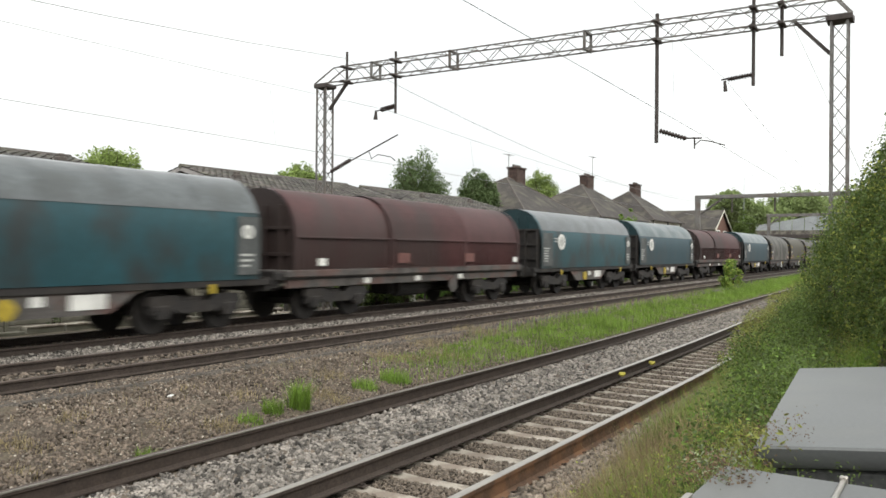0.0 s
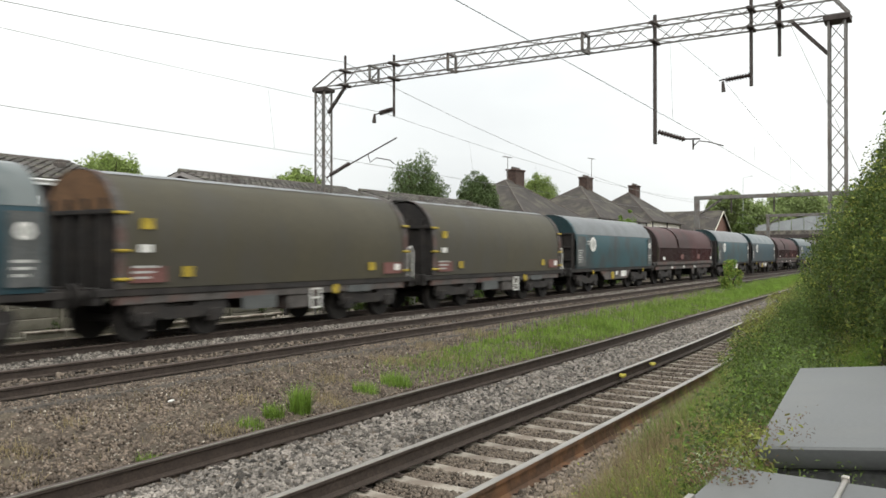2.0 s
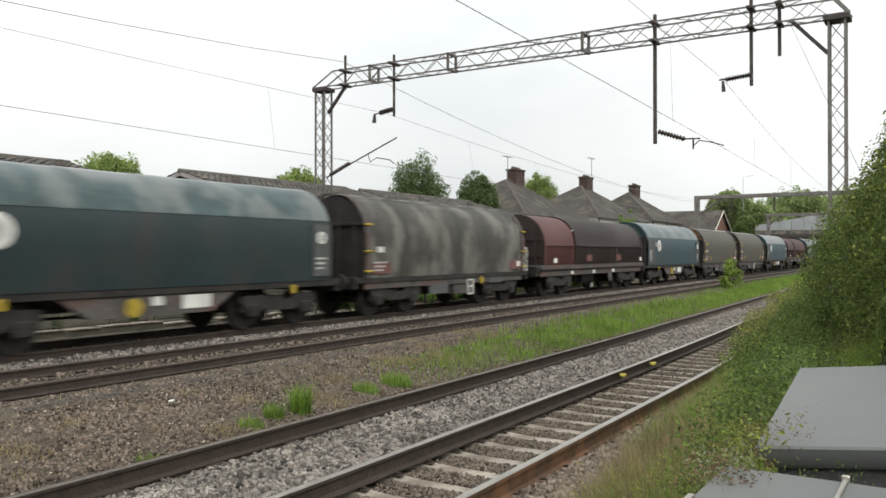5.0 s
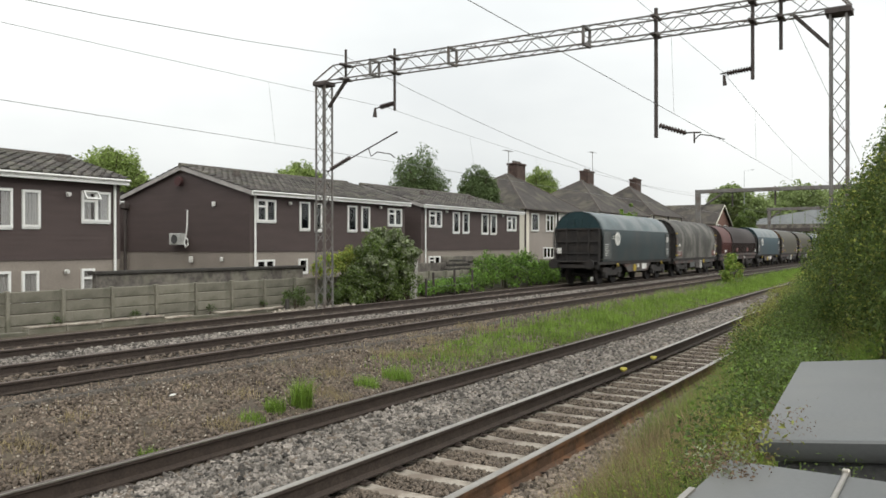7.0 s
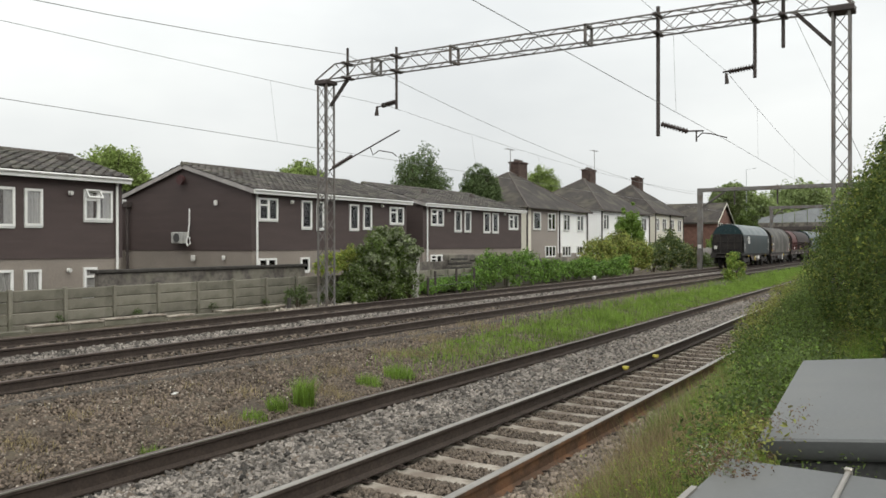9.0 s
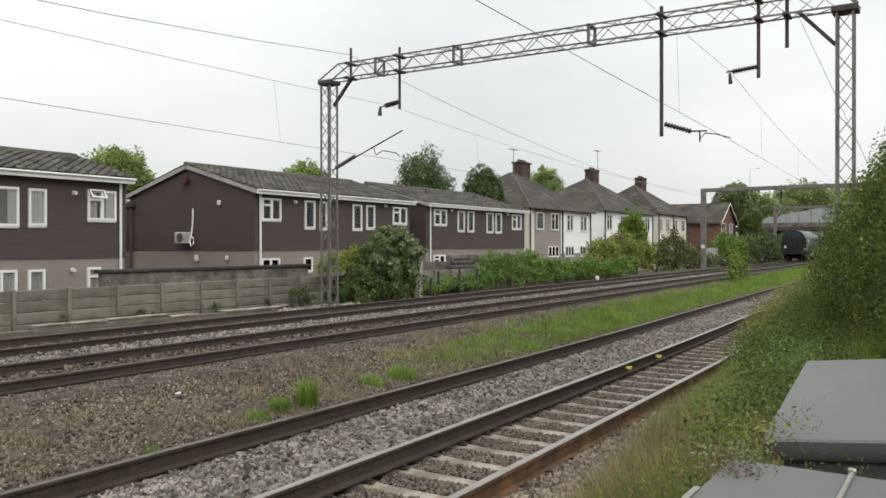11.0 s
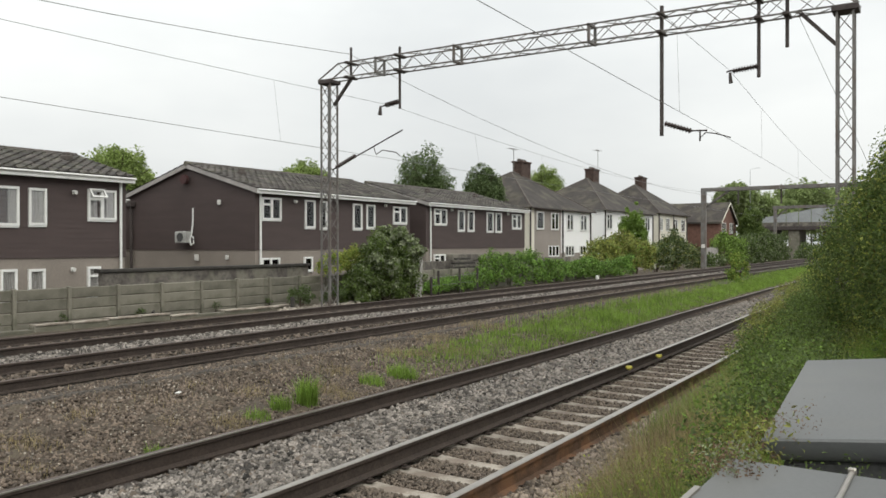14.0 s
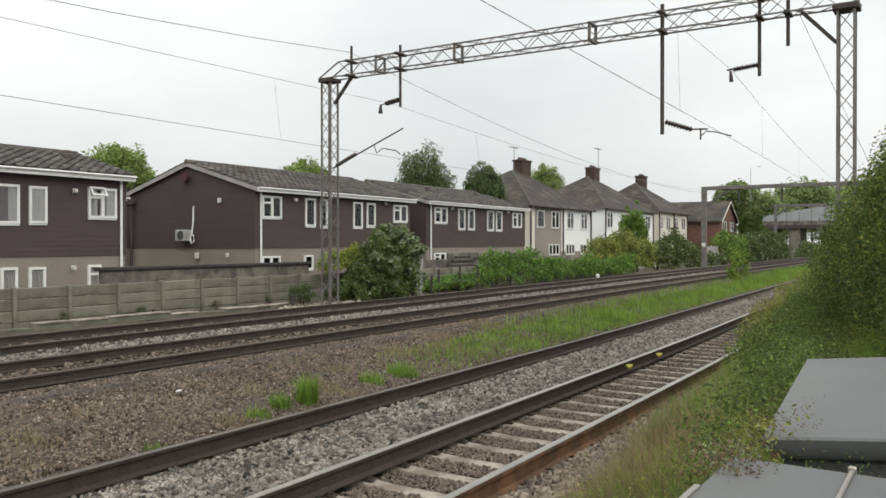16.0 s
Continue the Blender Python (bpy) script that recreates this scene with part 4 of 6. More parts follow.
for lower, upper, sags, xs in ((FAR_CONTACT, FAR_CATENARY, (0.25, 0.65), (14.8, 24.9, 30.5)), (NEAR_CONTACT, NEAR_CATENARY, (0.1, 0.6), (15.2, 24.4, 33.0))):
    for x in xs:
        tagged(part("dropper_wire", Build().tube(on_wire(lower, (0.03, 0.03), x), on_wire(upper, sags, x), 0.003, n=4), M_wire), "thin vertical dropper wire", "wire", "droppers")
tagged(part("guy_wire", Build().tube((GX, GYR + 1.0, 7.1), (GX + 1.0, 0.2, 0.3), 0.007, n=4), M_wire), "slack stay wire beside the mast", "wire", "overhead wires")


# ---- freight train ----
WY = 14.45
HOOD = [(-1.30, 1.08), (-1.33, 1.9), (-1.32, 2.35), (-1.25, 2.72), (-1.10, 3.06), (-0.86, 3.35), (-0.55, 3.55), (-0.2, 3.64), (0.2, 3.64), (0.55, 3.55), (0.86, 3.35), (1.10, 3.06),
        (1.25, 2.72), (1.32, 2.35), (1.33, 1.9), (1.30, 1.08)]


def hood_section(x0, x1, grow=0.0, lo=0, hi=None, sag=0.0, nx=2):
    prof = HOOD[lo:hi]
    rows = []
    for i in range(nx + 1):
        x = x0 + (x1 - x0) * i / nx
        k = 1 + grow / 1.3 - sag * (0.5 + 0.5 * math.cos(i * 2.9))
        rows.append([(x, y * k, 2.0 + (z - 2.0) * (1 + grow / 1.8 - sag * (0.5 + 0.5 * math.cos(i * 1.7))) if z > 2.0 else z) for y, z in prof])
    return Build().skin(rows, closed=False)


def wheelset_mesh():
    b = Build()
    for y in (-0.72, 0.72):
        s = 1 if y > 0 else -1
        b.tube((0, y - 0.06, 0.44), (0, y + 0.06, 0.44), 0.44, n=20).tube((0, y - s * 0.09, 0.44), (0, y - s * 0.06, 0.44), 0.475, n=20)
        b.tube((0, y + s * 0.06, 0.44), (0, y + s * 0.10, 0.44), 0.18, n=12)
    return b.tube((0, -0.8, 0.44), (0, 0.8, 0.44), 0.085, n=8).mesh("wheelset", M_chassis)


WHEELS = wheelset_mesh()
BOGIE = Build()
for s in (-1, 1):
    y = s * 1.02
    BOGIE.prism([(-1.25, 0.62), (-1.2, 0.78), (-0.5, 0.80), (-0.3, 0.66), (0.3, 0.66), (0.5, 0.80), (1.2, 0.78), (1.25, 0.62), (1.15, 0.5), (0.62, 0.5), (0.45, 0.42), (-0.45, 0.42), (-0.62, 0.5), (-1.15, 0.5)], "y", y - 0.07, y + 0.07)
    for x in (-0.9, 0.9):
        BOGIE.box(x - 0.17, x + 0.17, y - 0.12, y + 0.12, 0.30, 0.60, 0.03)
        for o in (-0.24, 0.24):
            BOGIE.tube((x + o, y, 0.42), (x + o, y, 0.66), 0.075, n=8)
BOGIE.box(-0.25, 0.25, -1.0, 1.0, 0.45, 0.75, 0.03)
BOGIE = BOGIE.mesh("bogie", M_chassis)
BUFFER = Build().tube((0, 0, 0), (0.35, 0, 0), 0.09, n=10).tube((0.35, 0, 0), (0.40, 0, 0), 0.23, n=14).mesh("buffer", M_chassis)
STEP = Build().box(0, 0.04, -0.02, 0.02, 0, 0.5).box(0.34, 0.38, -0.02, 0.02, 0, 0.5).box(0, 0.38, -0.02, 0.02, 0, 0.04).box(0, 0.38, -0.02, 0.02, 0.24, 0.28).box(0, 0.38, -0.02, 0.02, 0.46, 0.5).mesh("step_ladder", M_sign_white)


def underframe(w, n, deep, spread):
    """Frame, bogies and buffers of a wagon whose body runs from 0 to n along x."""
    b = Build().box(-0.35, n + 0.35, -1.28, 1.28, 0.93, 1.08, 0.015).box(-0.35, -0.2, -1.25, 1.25, 0.78, 1.12, 0.015).box(n + 0.2, n + 0.35, -1.25, 1.25, 0.78, 1.12, 0.015)
    part("underframe", b, M_chassis, w, "grimy steel underframe")
    for s in (-1, 1):
        y = s * 1.2
        if deep:
            sill = Build().prism([(3.2, 0.95), (n - 3.2, 0.95), (n - 3.9, 0.52), (3.9, 0.52)], "y", y - 0.03, y + 0.03)
        else:
            sill = Build().box(0.1, n - 0.1, y - 0.04, y + 0.04, 0.76, 0.96, 0.015)
        part("side_sill", sill, M_chassis_lit, w, "dusty side sill in the lit frame colour")
    for x in (spread, n - spread):
        bg = part("bogie", BOGIE, None, w)
        bg.location = (x, 0, 0)
        for o in (-0.9, 0.9):
            ws = part("wheelset", WHEELS, None, bg)
            ws.location = (o, 0, 0)
    for x, turn in ((-0.35, 180), (n + 0.35, 0)):
        for y in (-0.87, 0.87):
            part("buffer", BUFFER, None, w).matrix_basis = pose(x, y, 0.98, 0, 0, turn)
    part("brake_gear", Build().box(n * 0.42, n * 0.42 + 0.7, -0.5, 0.3, 0.45, 0.85, 0.04).tube((n * 0.56, 0.3, 0.6), (n * 0.68, 0.3, 0.6), 0.2, n=10).tube((spread, 0.1, 0.5), (n - spread, 0.1, 0.5), 0.03), M_chassis, w)


def plate(w, x0, x1, z0, z1, m, name="marking_panel", label="", y=-1.345):
    return part(name, Build().box(x0, x1, y, y + 0.012, z0, z1), m, w, label)


def bars(w, x0, x1, z0, z1, n, m=None, y=-1.352):
    b = Build()
    for i in range(n):
        z = z1 - (z1 - z0) * (i + 0.7) / n
        b.box(x0, x0 + (x1 - x0) * (1.0 - 0.35 * ((i * 7) % 3) / 2), y, y + 0.012, z, z + (z1 - z0) / n * 0.42)
    part("lettering", b, m or M_sign_white, w, "unreadable white lettering")


def teal_wagon(hood, label, n=10.7, shoulder=3, roof=None):
    w = thing("covered_steel_wagon", label, "freight wagon", group="wagons of the freight train")
    body = part("hood", hood_section(0.25, n - 0.05, 0, nx=10, sag=0.004), hood, w, "painted sliding hood", True)
    part("roof_skin", hood_section(0.27, n - 0.06, 0.012, shoulder, 16 - shoulder, nx=24, sag=0.006), roof or M_roof_grime_sheen, body, "weathered roof, sky sheen painted as pale streaks", True)
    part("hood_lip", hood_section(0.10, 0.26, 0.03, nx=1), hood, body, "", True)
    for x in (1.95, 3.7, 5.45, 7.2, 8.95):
        part("roof_hoop", hood_section(x, x + 0.05, 0.022, shoulder, 16 - shoulder, nx=1), roof or M_roof_grime_sheen, body, "", True)
    for x in (0.13, n - 0.12):
        ends = Build()
        ends.skin([[(x, y * 0.99, z) for y, z in HOOD[3:13]], [(x + 0.05, y * 0.99, z) for y, z in HOOD[3:13]]])
        part("hood_end", ends, M_teal_end_shade, body, "grimy upper hood end, back shade painted in")
        for y in (-0.62, -0.2, 0.2, 0.62):
            part("end_rib", Build().box(x - 0.06, x + 0.02, y - 0.045, y + 0.045, 2.78, 3.3, 0.01), M_teal_end_shade, body)
    for x in (0.1, n - 0.02):
        e = part("end_wall", Build().box(x, x + 0.08, -1.22, 1.22, 1.08, 2.78, 0.02), M_chassis, w, "dark ribbed end wall")
        ribs = Build()
        for y in (-1.15, -0.6, 0, 0.6, 1.15):
            ribs.box(x - 0.10, x, y - 0.05, y + 0.05, 1.1, 2.76, 0.01)
        for z in (1.5, 2.1, 2.74):
            ribs.box(x - 0.08, x - 0.002, -1.2, 1.2, z - 0.04, z + 0.04, 0.01)
        part("rib", ribs, M_chassis, e)
    plate(w, 0.28, 1.2, 1.2, 2.62, M_panel, "end_panel", "dirty grey end panel on the side")
    plate(w, n - 0.75, n - 0.1, 1.2, 2.62, M_panel, "end_panel", "dirty grey end panel on the side")
    bars(w, 0.36, 0.85, 1.35, 2.0, 6, M_marking)
    bars(w, 1.32, 1.7, 2.2, 2.45, 2, M_marking)
    bars(w, n - 0.65, n - 0.25, 1.35, 1.75, 3, M_marking)
    for cx, r in ((2.05, 0.35), (n - 0.45, 0.17)):
        disc = Build().tube((cx, -1.342, 2.25), (cx, -1.356, 2.25), r, n=24)
        d = part("round_emblem", disc, M_sign_white, w, "round white emblem")
        part("emblem_core", Build().tube((cx, -1.353, 2.25), (cx, -1.36, 2.25), r * 0.62, n=20), M_marking, d, "grey centre of the emblem")
    underframe(w, n, True, 1.75)
    plate(w, n * 0.56, n * 0.56 + 0.75, 0.62, 0.9, M_sign_white, "data_plate", "white data plate", -1.25)
    plate(w, n * 0.49, n * 0.49 + 0.25, 0.72, 0.9, M_sign_white, "data_plate", "white data plate", -1.25)
    part("brake_handwheel", Build().tube((n * 0.45, -1.27, 0.7), (n * 0.45, -1.23, 0.7), 0.19, n=18), M_yellow_dull, w, "yellow brake handwheel")
    for x in (2.1, n - 1.5):
        plate(w, x, x + 0.16, 0.8, 1.0, M_yellow_dull, "lifting_mark", "small yellow mark", -1.30)
    return w


def tarp_wagon(cover, label, n=9.8, sag=0.008, orange=False, yellow=True):
    w = thing("tarpaulin_steel_wagon", label, "freight wagon", group="wagons of the freight train")
    body = part("tarpaulin", hood_section(0.25, n - 0.25, 0, nx=28, sag=sag), cover, w, "stretched tarpaulin cover", True)
    # On olive covers this strip paints the sky's sheen along the top.
    part("roof_skin", hood_section(0.27, n - 0.27, 0.012, 6, 10, nx=28, sag=sag), M_roof_grime_sheen if sag < 0.012 else cover, body, "roof strip, painted pale as sky sheen on olive covers", True)
    for x in (0.05, n - 0.25):
        hoop = part("end_hoop", hood_section(x, x + 0.2, 0.02, nx=1), M_chassis_lit, w, "end hoop")
        panel = Build()
        panel.skin([[(x + 0.06, y * 0.95, z if z < 2 else 2 + (z - 2) * 0.95) for y, z in HOOD], [(x + 0.12, y * 0.95, z if z < 2 else 2 + (z - 2) * 0.95) for y, z in HOOD]])
        e = part("end_wall", panel, M_chassis, w, "dark end wall")
        ribs = Build()
        for y in (-0.9, -0.3, 0.3, 0.9):
            ribs.box(x - 0.04, x + 0.07, y - 0.05, y + 0.05, 1.1, 3.0, 0.01)
        ribs.box(x - 0.05, x + 0.06, -1.25, 1.25, 2.66, 2.76, 0.01)
        part("rib", ribs, M_chassis, e)
        if orange:
            part("end_cap", Build().skin([[(x + 0.0, y * 0.93, z) for y, z in HOOD[3:13]], [(x + 0.05, y * 0.93, z) for y, z in HOOD[3:13]]]), M_orange_end, e, "rusty orange upper end panel")
        for z in (1.25, 1.85, 2.65):
            part("latch", Build().box(x - 0.02, x + 0.30, -1.385 + (0.04 if z > 2.5 else 0), -1.29, z, z + 0.07, 0.02), M_yellow_dull, w, "worn yellow latch")
    plate(w, 0.35, 1.2, 1.2, 1.55, M_pink, "side_panel", "faded red side panel")
    plate(w, n - 1.2, n - 0.35, 1.2, 1.55, M_pink, "side_panel", "faded red side panel")
    bars(w, 0.4, 1.0, 1.25, 1.6, 3, M_marking)
    plate(w, n - 0.7, n - 0.45, 1.3, 1.5, M_sign_white, "data_plate", "white data plate", -1.352)
    plate(w, 0.55, 0.85, 1.85, 2.02, M_sign_white, "data_plate", "white data plate", -1.352)
    if yellow:
        for x, z in ((1.6, 1.3), (0.6, 2.35), (n - 1.9, 1.32)):
            plate(w, x, x + 0.28, z, z + 0.24, M_yellow_dull, "warning_panel", "yellow warning panel", -1.352 + (0.045 if z > 2.6 else 0))
    underframe(w, n, False, 1.7)
    box = Build().box(n * 0.5, n * 0.5 + 1.2, -1.2, -0.6, 0.42, 0.76, 0.03)
    part("tool_box", box, M_chassis_lit, w, "rust-streaked equipment box")
    part("step_ladder", STEP, None, w, "white step ladder").location = (n * 0.57, -1.29, 0.40)
    part("brake_handwheel", Build().tube((n * 0.67, -1.30, 0.85), (n * 0.67, -1.26, 0.85), 0.13, n=14), M_yellow_dull, w, "yellow brake handwheel")
    plate(w, n * 0.72, n * 0.72 + 1.0, 0.74, 0.92, M_panel, "data_plate", "grimy data plate", -1.29)
    plate(w, n * 0.34, n * 0.34 + 1.1, 0.5, 0.8, M_panel, "equipment_cover", "pale dusty equipment cover", -1.25)
    part("end_handrail", Build().path([(n + 0.2, -1.2, 1.1), (n + 0.2, -1.2, 2.0), (n + 0.35, -1.2, 2.05), (n + 0.42, -1.2, 1.9), (n + 0.42, -1.2, 1.0)], 0.025), M_sign_white, w, "white bent handrail")
    return w


def maroon_wagon(mats, label, n=12.5, first=0.34):
    w = thing("coil_carrier_wagon", label, "freight wagon", group="wagons of the freight train")
    cuts = [0.3, n * first, n * 0.67, n - 0.3]
    for i in range(3):
        up = 0.05 if i == 1 else 0.0
        sec = part("hood_section", hood_section(cuts[i], cuts[i + 1], up, nx=6), mats[i], w, "grimy telescopic hood section", True)
        ribs = Build()
        k = cuts[i] + 0.14
        while k < cuts[i + 1] - 0.1:
            ribs.box(k, k + 0.035, -1.375 - up, -1.31, 1.16, 2.1)
            if i == 1:
                ribs.skin([[(k, y * (1.02 + up / 1.3), 2 + (z - 2) * (1.015 + up / 1.8)) for y, z in HOOD[2:14]], [(k + 0.05, y * (1.02 + up / 1.3), 2 + (z - 2) * (1.015 + up / 1.8)) for y, z in HOOD[2:14]]], closed=False)
            k += 0.22
        part("stiffener", ribs, mats[i], sec, "pressed vertical stiffeners")
        part("waist_rail", Build().box(cuts[i] + 0.1, cuts[i + 1] - 0.1, -1.40 - up, -1.33, 2.10, 2.16, 0.01), mats[i], sec)
    for i, x in enumerate(cuts):
        part("arch_band", hood_section(x - 0.05, x + 0.06, 0.075, nx=1), mats[min(i, 2)], w, "raised arch band", True)
    for x in (0.28, n - 0.34):
        e = part("end_wall", Build().skin([[(x, y * 0.98, z) for y, z in HOOD], [(x + 0.06, y * 0.98, z) for y, z in HOOD]]), M_maroon_dark, w, "dark ribbed end wall")
        ribs = Build()
        for y in (-0.9, -0.3, 0.3, 0.9):
            ribs.box(x - 0.1, x, y - 0.05, y + 0.05, 1.1, 3.1, 0.01)
        for z in (1.6, 2.4):
            ribs.box(x - 0.08, x - 0.002, -1.2, 1.2, z - 0.05, z + 0.05, 0.01)
        part("rib", ribs, M_maroon_dark, e)
    part("floor_skirt", Build().box(0, n, -1.36, 1.36, 0.98, 1.13, 0.02), M_chassis_lit, w, "dusty floor edge in the lit frame colour")
    for x in (1.1, n - 0.7):
        plate(w, x, x + 0.32, 1.25, 1.48, M_sign_white, "data_plate", "white data plate", -1.392)
    for x in (n * 0.36, n * 0.66):
        plate(w, x, x + 0.6, 1.3, 1.65, M_pink, "side_panel", "faded red square panel", -1.445)
    underframe(w, n, False, 2.1)
    for k in range(3):
        plate(w, n * (0.25 + 0.2 * k), n * (0.25 + 0.2 * k) + 0.3, 0.8, 0.92, M_sign_white, "data_plate", "small pale plate", -1.255)
    part("brake_handwheel", Build().tube((n * 0.62, -1.3, 0.66), (n * 0.62, -1.24, 0.66), 0.22, n=16), M_chassis_lit, w, "pale brake handwheel")
    part("underfloor_tank", Build().tube((n * 0.44, -0.5, 0.62), (n * 0.56, -0.5, 0.62), 0.25, n=12), M_chassis, w)
    return w


TEAL = teal_wagon(M_teal, "faded teal hooded steel wagon with grimy roof")
BLUE = teal_wagon(M_blue, "blue-teal hooded steel wagon with round white emblem", roof=M_rooftop_teal_sheen)
TAIL = teal_wagon(M_slate, "dirty slate-coloured hooded wagon at the tail", roof=M_rooftop_teal_sheen)
OLIVE = tarp_wagon(M_olive, "olive tarpaulin-covered steel wagon with yellow latches")
OLIVE_O = tarp_wagon(M_olive, "olive tarpaulin wagon with rusty orange end", orange=True)
GREY = tarp_wagon(M_greytarp, "filthy grey tarpaulin wagon with wrinkled cover", sag=0.018, yellow=False)
MAROON = maroon_wagon((M_maroon, M_maroon, M_maroon), "maroon coil wagon with three-part telescopic hood")
BROWN = maroon_wagon((M_redbrown, M_maroon_dark, M_maroon_dark), "sooty brown coil wagon with red-brown hood end", first=0.27)

# from the tail forwards: each wagon, and where its tail end stands at the start


LOW = ([0, 0.5, 0.98, 1.13, 3.7], [0, 0.5, 1.08, 1.26, 3.33])
HIGH = ([0, 1.05, 3.7], [0, 1.05, 3.47])


def fit_gauge(model, k, heights):
    """Draws a wagon's own meshes in to the loading gauge, across and upwards."""
    for o in model.children_recursive:
        if o.data.users == 1:
            for v in o.data.vertices:
                v.co.y *= k
                v.co.z = float(np.interp(v.co.z, *heights))
        o.location.y *= k if o.data is not BUFFER else 1.0


for model in (TEAL, BLUE, TAIL, OLIVE, OLIVE_O, GREY):
    fit_gauge(model, 0.92, HIGH)
for model in (MAROON, BROWN):
    fit_gauge(model, 0.92, LOW)

ORDER = [(TAIL, -68.5), (GREY, -56.45), (BROWN, -45.2), (BLUE, -31.9), (OLIVE_O, -19.9), (OLIVE, -8.8), (TEAL, 2.5), (MAROON, 14.0),
         (TEAL, 28.2), (BLUE, 40.2), (MAROON, 52.2), (BLUE, 66.1), (GREY, 78.1), (OLIVE, 89.3), (GREY, 100.5), (TEAL, 111.7), (MAROON, 123.7)]
TRAIN, used = [], set()
for model, x in ORDER:
    m = pose(x, WY, 0.03)
    if model.name in used:
        model = copy_thing(model, m)
    else:
        used.add(model.name)
        model.matrix_basis = m
    TRAIN.append((model, x))
tail_lamp = part("tail_lamp", Build().box(-0.14, -0.06, 0.75, 0.95, 1.45, 1.72, 0.02), M_sign_white, TRAIN[0][0], "white tail lamp case")


# ---- plants ----
def leaf_mesh(name, centres, normals, size, material, narrow=0.55, droop=0.25):
    """Folded leaves, four corners each, at the centres given."""
    n = len(centres)
    u = RNG.normal(size=(n, 3)) * 0.6 + normals * 0.7 + np.array([[0, 0, 0.4]])
    u /= np.linalg.norm(u, axis=1, keepdims=True) + 1e-9
    d = np.cross(u, RNG.normal(size=(n, 3)))
    d /= np.linalg.norm(d, axis=1, keepdims=True) + 1e-9
    s = np.cross(u, d)
    z = (size * RNG.uniform(0.6, 1.3, (n, 1)))
    base, tip = centres - d * z * 0.5, centres + d * z * 0.5
    v = np.stack([base, centres + s * z * narrow * 0.5 + u * z * droop * 0.5, tip, centres - s * z * narrow * 0.5 + u * z * droop * 0.5], 1).reshape(-1, 3)
    k = 4 * np.arange(n)[:, None]
    f = np.concatenate([k + np.array([[0, 1, 2]]), k + np.array([[0, 2, 3]])])
    return raw_mesh(name, v, f, material)


def clumped(n, clumps, spread, inside):
    """n places in clumps whose centres come from inside(count)."""
    c = inside(clumps)
    pick = RNG.integers(0, clumps, n)
    off = RNG.normal(size=(n, 3))
    off *= (RNG.random((n, 1)) ** 0.4) / (np.linalg.norm(off, axis=1, keepdims=True) + 1e-9)
    rad = spread * RNG.uniform(0.6, 1.3, clumps)[pick][:, None]
    p = c[pick] + off * rad
    return p, off


def ellipsoid(cx, cy, cz, rx, ry, rz, lump=0.3, shell=0.55, low=-1.0):
    def inside(n):
        d = RNG.normal(size=(n, 3))
        d /= np.linalg.norm(d, axis=1, keepdims=True)
        d[:, 2] = np.where(d[:, 2] < low, -d[:, 2], d[:, 2])
        r = shell + (1 - shell) * RNG.random((n, 1)) ** 0.6
        r = r * (1 + lump * np.array([[noise.noise(Vector(q) * 2.3 + Vector((cx, cy, cz)))] for q in d]))
        return np.array([[cx, cy, cz]]) + d * r * np.array([[rx, ry, rz]])
    return inside


def shrub(name, label, category, spots, leaves, size, material, clump=0.35, stems=9, group="", kind="", extra=None):
    """spots: ellipsoids (x, y, z, rx, ry, rz). Stems rise from the ground below them."""
    ob = thing(name, label, category, group=group, kind=kind)
    total = sum(a[3] * a[5] + a[4] * a[5] for a in spots)
    ps, ns = [], []
    wood = Build()
    for a in spots:
        share = int(leaves * (a[3] * a[5] + a[4] * a[5]) / total)
        p, o = clumped(share, max(12, int(share / 45)), clump, ellipsoid(*a, low=-0.6))
        g = ground_z(p[:, 0], p[:, 1]) + 0.02
        p[:, 2] = np.maximum(p[:, 2], g + RNG.random(len(p)) * 0.1)
        ps.append(p)
        ns.append(o)
        gz = float(ground_z(a[0], a[1]))
        for k in range(stems):
            t = np.clip(RNG.normal(size=3) * 0.4, -0.5, 0.5)
            mid = (a[0] + t[0] * a[3] * 0.5, a[1] + t[1] * a[4] * 0.5, (gz + a[2]) / 2)
            top = (a[0] + t[0] * a[3] * 1.2, a[1] + t[1] * a[4] * 1.2, a[2] + a[5] * 0.5 * RNG.random())
            wood.tube((a[0] + t[0] * 0.2, a[1] + t[1] * 0.2, gz - 0.05), mid, 0.035 * a[5] + 0.008, 0.02 * a[5] + 0.006, 5).tube(mid, top, 0.02 * a[5] + 0.006, 0.005, 5)
    part("branchwork", wood, M_bark, ob)
    p, o = np.concatenate(ps), np.concatenate(ns)
    mats = material if isinstance(material, list) else [material]
    pick = RNG.choice(len(mats), len(p), p=[0.7] + [0.3 / (len(mats) - 1)] * (len(mats) - 1)) if len(mats) > 1 else np.zeros(len(p), int)
    for k, m in enumerate(mats):
        part("foliage", leaf_mesh("foliage", p[pick == k], o[pick == k], size, m), None, ob)
    return ob


